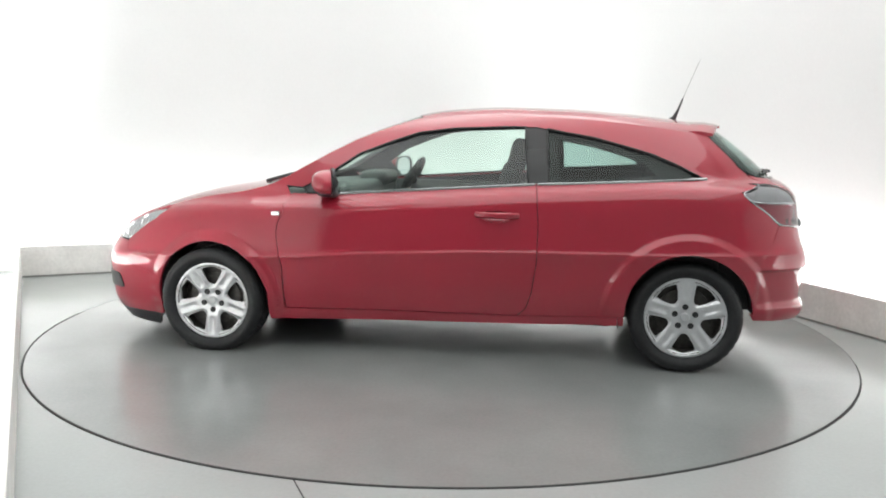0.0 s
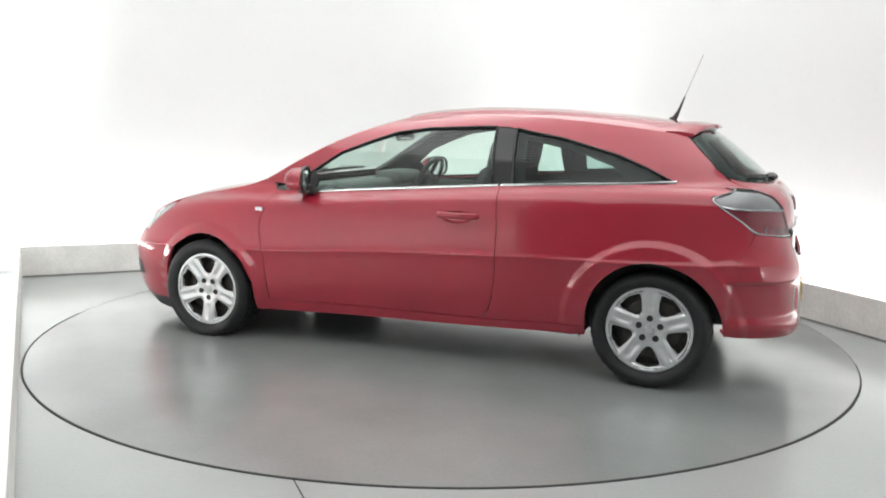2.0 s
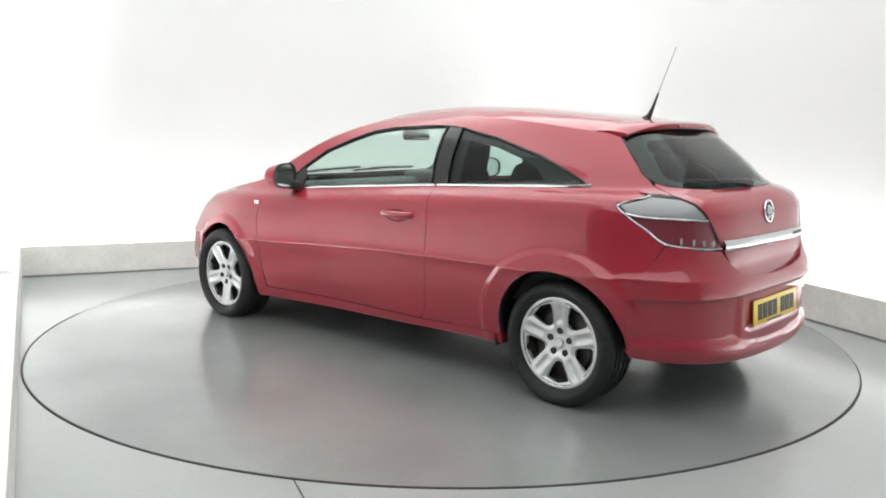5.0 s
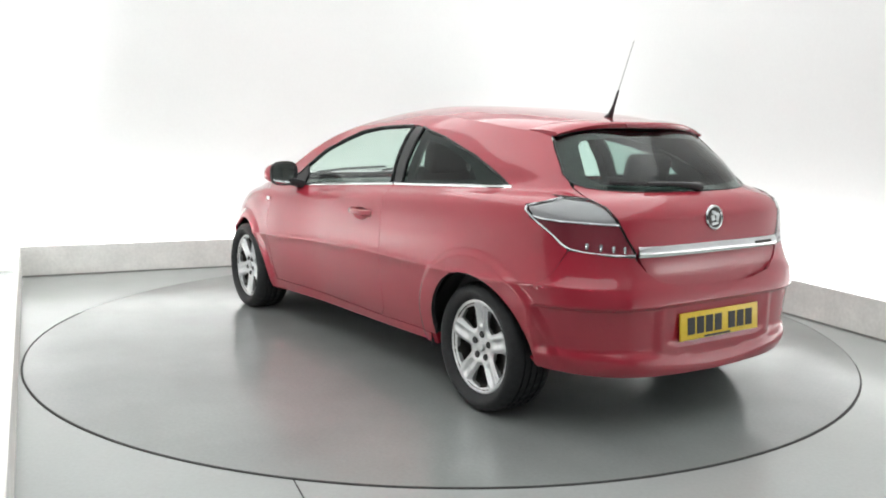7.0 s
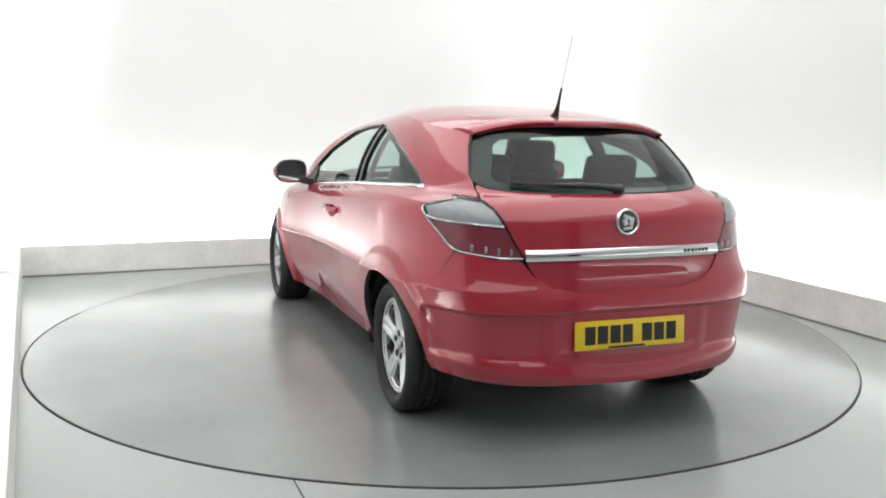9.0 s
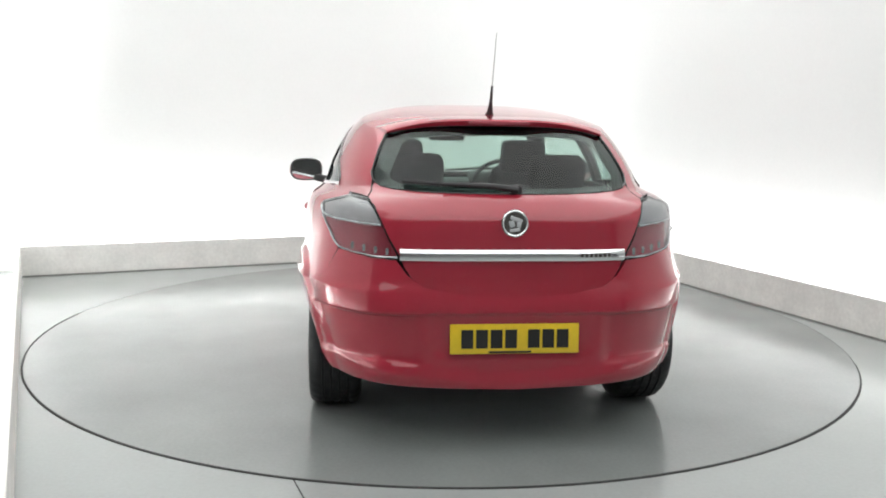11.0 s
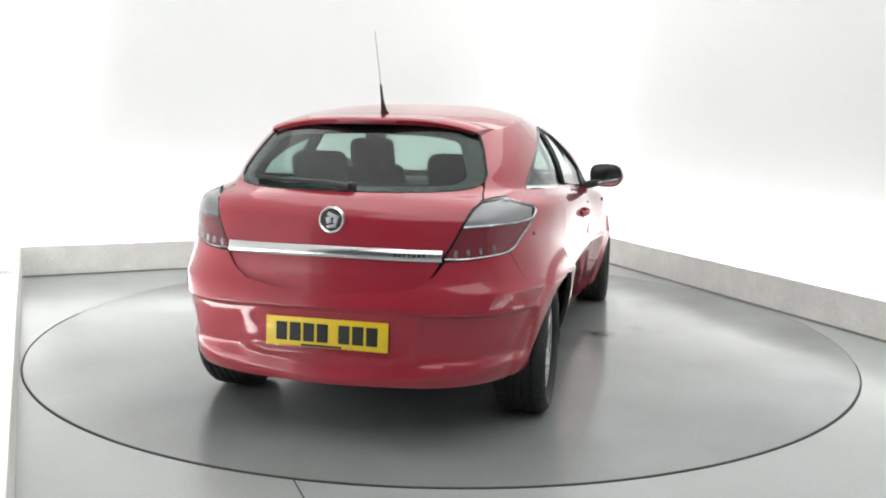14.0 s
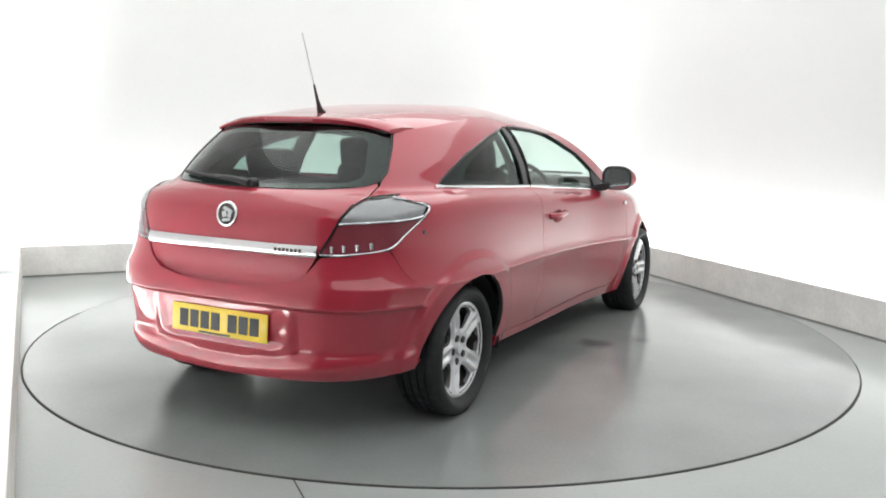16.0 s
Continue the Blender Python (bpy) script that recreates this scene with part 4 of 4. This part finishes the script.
def build_wheels():
    wheel = part("wheel", lathe_bm([(0.0, -0.06), (0.10, -0.05), (0.185, -0.03), (0.195, -0.10), (0.205, -0.10), (0.207, 0.085), (0.198, 0.085), (0.190, 0.0), (0.16, 0.005), (0.0, 0.01)], 48), DARK_METAL, car, "wheel with silver five-spoke cover")
    R = TYRE_R
    prof = [(0.205, -0.09), (0.228, -0.108), (0.262, -0.115), (R - 0.016, -0.105), (R - 0.004, -0.09)]
    for g in (-0.055, -0.018, 0.018, 0.055):
        prof += [(R, g - 0.014), (R, g - 0.006), (R - 0.009, g - 0.005), (R - 0.009, g + 0.005), (R, g + 0.006)]
    prof += [(R, 0.075), (R - 0.004, 0.09), (R - 0.016, 0.105), (0.272, 0.113), (0.262, 0.116), (0.255, 0.1175), (0.247, 0.114), (0.234, 0.109), (0.223, 0.098), (0.216, 0.085)]
    tread = lathe_bm(prof, 144, "Y", None, True)
    for v in tread.verts:                    # slots across the tread
        if math.hypot(v.co.x, v.co.z) > R - 0.006:
            k = round(math.atan2(v.co.z, v.co.x) / (2 * math.pi) * 144 + 20 * abs(v.co.y)) % 4
            if k == 0:
                v.co.x *= 1 - 0.005 / R
                v.co.z *= 1 - 0.005 / R
    part("tyre", tread, RUBBER, wheel, "black rubber tyre")
    ring = [(0.211 * math.cos(a), 0.211 * math.sin(a)) for a in np.linspace(0, 2 * math.pi, 72, endpoint=False)]
    holes, nuts = [], []
    for k in range(5):
        c = radians(90 + 36 + 72 * k)
        pts = [(0.092, -11), (0.140, -18.5), (0.180, -20.5), (0.186, 0), (0.180, 20.5), (0.140, 18.5), (0.092, 11), (0.084, 0)]
        holes.append(rounded([(r * math.cos(c + radians(d)), r * math.sin(c + radians(d))) for r, d in pts], 0.018, 4))

    def dish(a, b):
        r = math.hypot(a, b)
        t = math.atan2(b, a) - radians(90)
        near = abs((t + radians(36)) % radians(72) - radians(36))      # angle off the spoke's middle
        h = 0.088 - 0.034 * (max(0, 0.2 - r) / 0.2) ** 1.6
        if r > 0.203:
            h -= 0.006 * ((r - 0.203) / 0.008) ** 2
        ribs = 1 / (1 + (near * r / 0.013) ** 4) * smooth_step((r - 0.08) / 0.03) * smooth_step((0.2 - r) / 0.05)
        off = abs(near * r)
        edge = smooth_step((off - 0.026) / 0.018) * smooth_step((r - 0.062) / 0.03) * smooth_step((0.194 - r) / 0.012)
        hub = 0.008 * math.exp(-(r / 0.03) ** 4)
        return (a * 1.05, h - 0.010 * ribs - 0.012 * edge + hub, b * 1.05)
    cover = sheet("wheel_cover", ring, dish, 0.02, SILVER, wheel, "silver plastic five-spoke wheel cover", step=0.0095, holes=holes, flip=True)
    for k in range(5):
        c = radians(90 + 72 * k)
        part("wheel_nut", lathe_bm([(0.0, 0.073), (0.008, 0.073), (0.009, 0.0715), (0.0145, 0.0725), (0.0165, 0.070), (0.0165, 0.04), (0.0, 0.04)], 14, "Y", Matrix.Translation((0.056 * math.cos(c), 0.0, 0.056 * math.sin(c)))), BLACK, cover, "dark wheel nut in its recess")
    part("centre_cap", lathe_bm([(0.0, 0.078), (0.02, 0.077), (0.024, 0.072), (0.024, 0.05), (0.0, 0.05)], 24), SILVER, cover)
    part("brake_disc", lathe_bm([(0.05, 0.0), (0.15, 0.0), (0.15, 0.02), (0.05, 0.02)], 40, "Y", None, True), DARK_METAL, wheel, "dark steel brake disc")
    first = True
    for (x, z), side, phase in ((WHEELS[1], 1, 0), (WHEELS[0], 1, 180), (WHEELS[1], -1, 20), (WHEELS[0], -1, 50)):
        Y = 0.825 if x > 0 else 0.708
        m = pose(x, side * Y, z, 0, 0, 0 if side == 1 else 180) @ pose(0, 0, 0, 0, phase, 0)
        if first:
            wheel.matrix_basis = m
            first = False
        else:
            copy_thing(wheel, m)
        # liner of the arch
        i = 0 if x > 0 else 1
        bm = bmesh.new()
        rows = []
        for a in (np.linspace(-12, 192, 30) if i == 0 else np.linspace(-12, 178, 30)):
            c, sn = math.cos(radians(a)), math.sin(radians(a))
            rows.append([bm.verts.new((x + r * c, side * y, z + r * sn)) for r, y in ((0.356, 0.82 if a < 135 or i == 0 else 0.74), (0.36, 0.80 if a < 135 or i == 0 else 0.73), (0.36, 0.56), (0.02, 0.56))])
        for p, q in zip(rows, rows[1:]):
            for j in range(3):
                bm.faces.new((p[j], q[j], q[j + 1], p[j + 1]))
        part("wheel_arch_liner", bm, BLACK, car, "black wheel arch liner")
    part("underbody", box_bm(3.2, 1.08, 0.10, 0.03, pose(0.12, 0, 0.27)), INNER, car, "dark underbody")
    part("underbody_side", box_bm(1.85, 1.5, 0.07, 0.02, pose(0.0, 0, 0.25)), INNER, car, "dark underbody")


build_wheels()


def build_fittings():
    for side in (1, -1):
        # door mirror
        m = pose(0.60, side * 0.940, 0.978, 0, 0, side * 20)
        bm = bmesh.new()
        bmesh.ops.create_icosphere(bm, subdivisions=3, radius=1.0)
        for v in bm.verts:
            p = Vector(math.copysign(abs(c) ** 0.75, c) for c in v.co)
            p.x = p.x * (0.10 if p.x > 0 else 0.002)
            v.co = Vector((p.x, p.y * 0.104 * (1 - 0.12 * p.z), p.z * 0.066 * (1 + 0.15 * side * p.y * -1)))
        bm.transform(m)
        mirror = part("door_mirror", bm, PAINT, car, "red door mirror with black frame")
        rim = [(0.110 * math.copysign(abs(math.cos(a)) ** 0.7, math.cos(a)), 0.075 * math.copysign(abs(math.sin(a)) ** 0.7, math.sin(a))) for a in np.linspace(0, 2 * math.pi, 40, endpoint=False)]
        hole = [(0.91 * a, 0.87 * b) for a, b in rim]
        frame_surface = lambda a, b, m=m: m @ Vector((-0.022, a, b))
        sheet("mirror_frame", rim, frame_surface, 0.014, BLACK, mirror, "black mirror frame", holes=[hole], step=0.02, flip=True)
        sheet("mirror_glass", hole, lambda a, b, m=m: m @ Vector((-0.014, a, b)), 0.003, CHROME, mirror, "mirror glass", step=0.02, flip=True)
        part("mirror_foot", box_bm(0.10, 0.10, 0.05, 0.018, pose(0.645, side * 0.835, 0.915, side * 14, 0, 0)), BLACK, mirror, "black mirror foot")
        tri = side_line([(0.80, 0.935), (0.70, 0.985), (0.64, 1.02), (0.62, 0.915), (0.79, 0.908)])
        sheet("mirror_triangle", tri if side == 1 else mirrored(tri), shell, 0.012, BLACK, car, "black corner trim at the mirror", lift=0.001)
        # door handle over its cup
        pts = [Vector(shell(*on_side(x, 0.822, side))) + Vector((0, side * o, 0)) for x, o in ((-0.185, 0.0), (-0.205, 0.02), (-0.25, 0.030), (-0.30, 0.033), (-0.35, 0.030), (-0.395, 0.018), (-0.41, 0.0))]
        part("door_handle", tube_bm(pts, 0.012, 8, 1.35), PAINT, car, "red door handle")
    for y, z in ((-0.80, 0.80),):
        p = Vector(shell(*on_side(-1.62, z + 0.06, -1)))
        part("rubber_plug", lathe_bm([(0.0, -0.004), (0.007, -0.003), (0.009, 0.0), (0.009, 0.01), (0.0, 0.01)], 14, "Y", Matrix.Translation(p)), BLACK, car, "small black rubber plug")
    base = Vector(cap(-1.278, 0))
    aerial = part("aerial", tube_bm([base + Vector((0.02, 0, -0.01)), base + Vector((0.0, 0, 0.015)), base + Vector((-0.02, 0, 0.06)), base + Vector((-0.045, 0, 0.13))], 0.01, 10, 1.0, [0.026, 0.014, 0.0075, 0.005]), BLACK, car, "black roof aerial")
    part("aerial_mast", tube_bm([base + Vector((-0.045, 0, 0.13)), AERIAL_TOP], 0.002, 6), MAST, aerial, "thin grey aerial mast")
    # interior
    for y, dx in ((0.36, 0.0), (-0.36, 0.05)):
        seat = part("front_seat", box_bm(0.50, 0.50, 0.18, 0.06, pose(0.05 + dx, y, 0.48, 0, -6, 0), 3), SEAT, car, "dark cloth front seat")
        part("backrest", box_bm(0.14, 0.48, 0.62, 0.06, pose(-0.26 + dx, y, 0.76, 0, -16, 0), 3, (0.8, 0.72)), SEAT, seat)
        part("headrest", box_bm(0.10, 0.26, 0.19, 0.05, pose(-0.37 + dx, y, 1.115, 0, -12, 0), 3), SEAT, seat)
        for k in (-0.06, 0.06):
            part("headrest_post", tube_bm([(-0.345 + dx, y + k, 1.0), (-0.37 + dx, y + k, 1.1)], 0.007, 6), CHROME, seat)
    bench = part("rear_seat", box_bm(0.46, 1.15, 0.16, 0.06, pose(-0.85, 0, 0.50), 3), SEAT, car, "dark cloth rear bench seat")
    part("backrest", box_bm(0.14, 1.16, 0.56, 0.05, pose(-1.13, 0, 0.74, 0, -18, 0), 3, (0.8, 0.93)), SEAT, bench)
    for y in (0.34, -0.34):
        part("headrest", box_bm(0.11, 0.27, 0.17, 0.052, pose(-1.22, y, 1.075, 0, -14, 0), 4), SEAT, bench)
    part("parcel_shelf", box_bm(0.42, 1.12, 0.03, 0.01, pose(-1.46, 0, 0.965)), INNER, car, "dark parcel shelf")
    dash = part("dashboard", box_bm(0.46, 1.30, 0.26, 0.07, pose(0.80, 0, 0.79, 0, 4, 0), 3), DASH, car, "dark grey dashboard")
    part("instrument_hood", box_bm(0.20, 0.36, 0.09, 0.04, pose(0.64, -0.36, 0.93), 3), DASH, dash)
    wheel_m = pose(0.42, -0.36, 0.90, 0, 62, 0)
    rim = lathe_bm([(0.18 + 0.015 * math.cos(a), 0.015 * math.sin(a)) for a in np.linspace(0, 2 * math.pi, 8, endpoint=False)], 40, "Z", wheel_m, True)
    steer = part("steering_wheel", rim, BLACK, car, "black steering wheel")
    part("steering_boss", box_bm(0.13, 0.15, 0.05, 0.02, wheel_m @ pose(0, 0, 0.015)), BLACK, steer)
    for a in (0, 90, 180):
        part("steering_spoke", box_bm(0.04, 0.13, 0.02, 0.006, wheel_m @ pose(0, 0, 0, 0, 0, a + 90) @ pose(0, 0.11, 0)), BLACK, steer)
    for side in (1, -1):
        part("door_card", box_bm(1.30, 0.04, 0.55, 0.02, pose(0.17, side * 0.745, 0.62)), DASH, car, "dark grey door lining")
        part("side_lining", box_bm(0.95, 0.04, 0.55, 0.02, pose(-1.0, side * 0.70, 0.72)), INNER, car, "dark side lining")
    inner_mirror = part("rear_view_mirror", box_bm(0.03, 0.24, 0.065, 0.02, pose(0.42, 0.0, 1.22, 0, 10, 0)), BLACK, car, "black rear view mirror")
    part("mirror_glass", box_bm(0.004, 0.215, 0.05, 0.001, pose(0.42, 0.0, 1.22, 0, 10, 0) @ pose(-0.016, 0, 0)), CHROME, inner_mirror, "mirror glass")
    part("mirror_stem", tube_bm([(0.43, 0, 1.24), (0.47, 0, 1.275)], 0.012, 6), BLACK, inner_mirror)


AERIAL_TOP = Vector((-1.41, 0.0, 1.70))
build_fittings()


def motions():
    rows = [k * 0.5 for k in range(33)]
    walk(turntable, [(t, pose(0, 0, 0, 0, 0, TURN_START + TURN_RATE * t)) for t in rows])
    walk(car, [(t, pose(0, 0, 0, 0, 0, TURN_START + TURN_RATE * t) @ Matrix.Translation(CAR_OFFSET)) for t in rows])


motions()
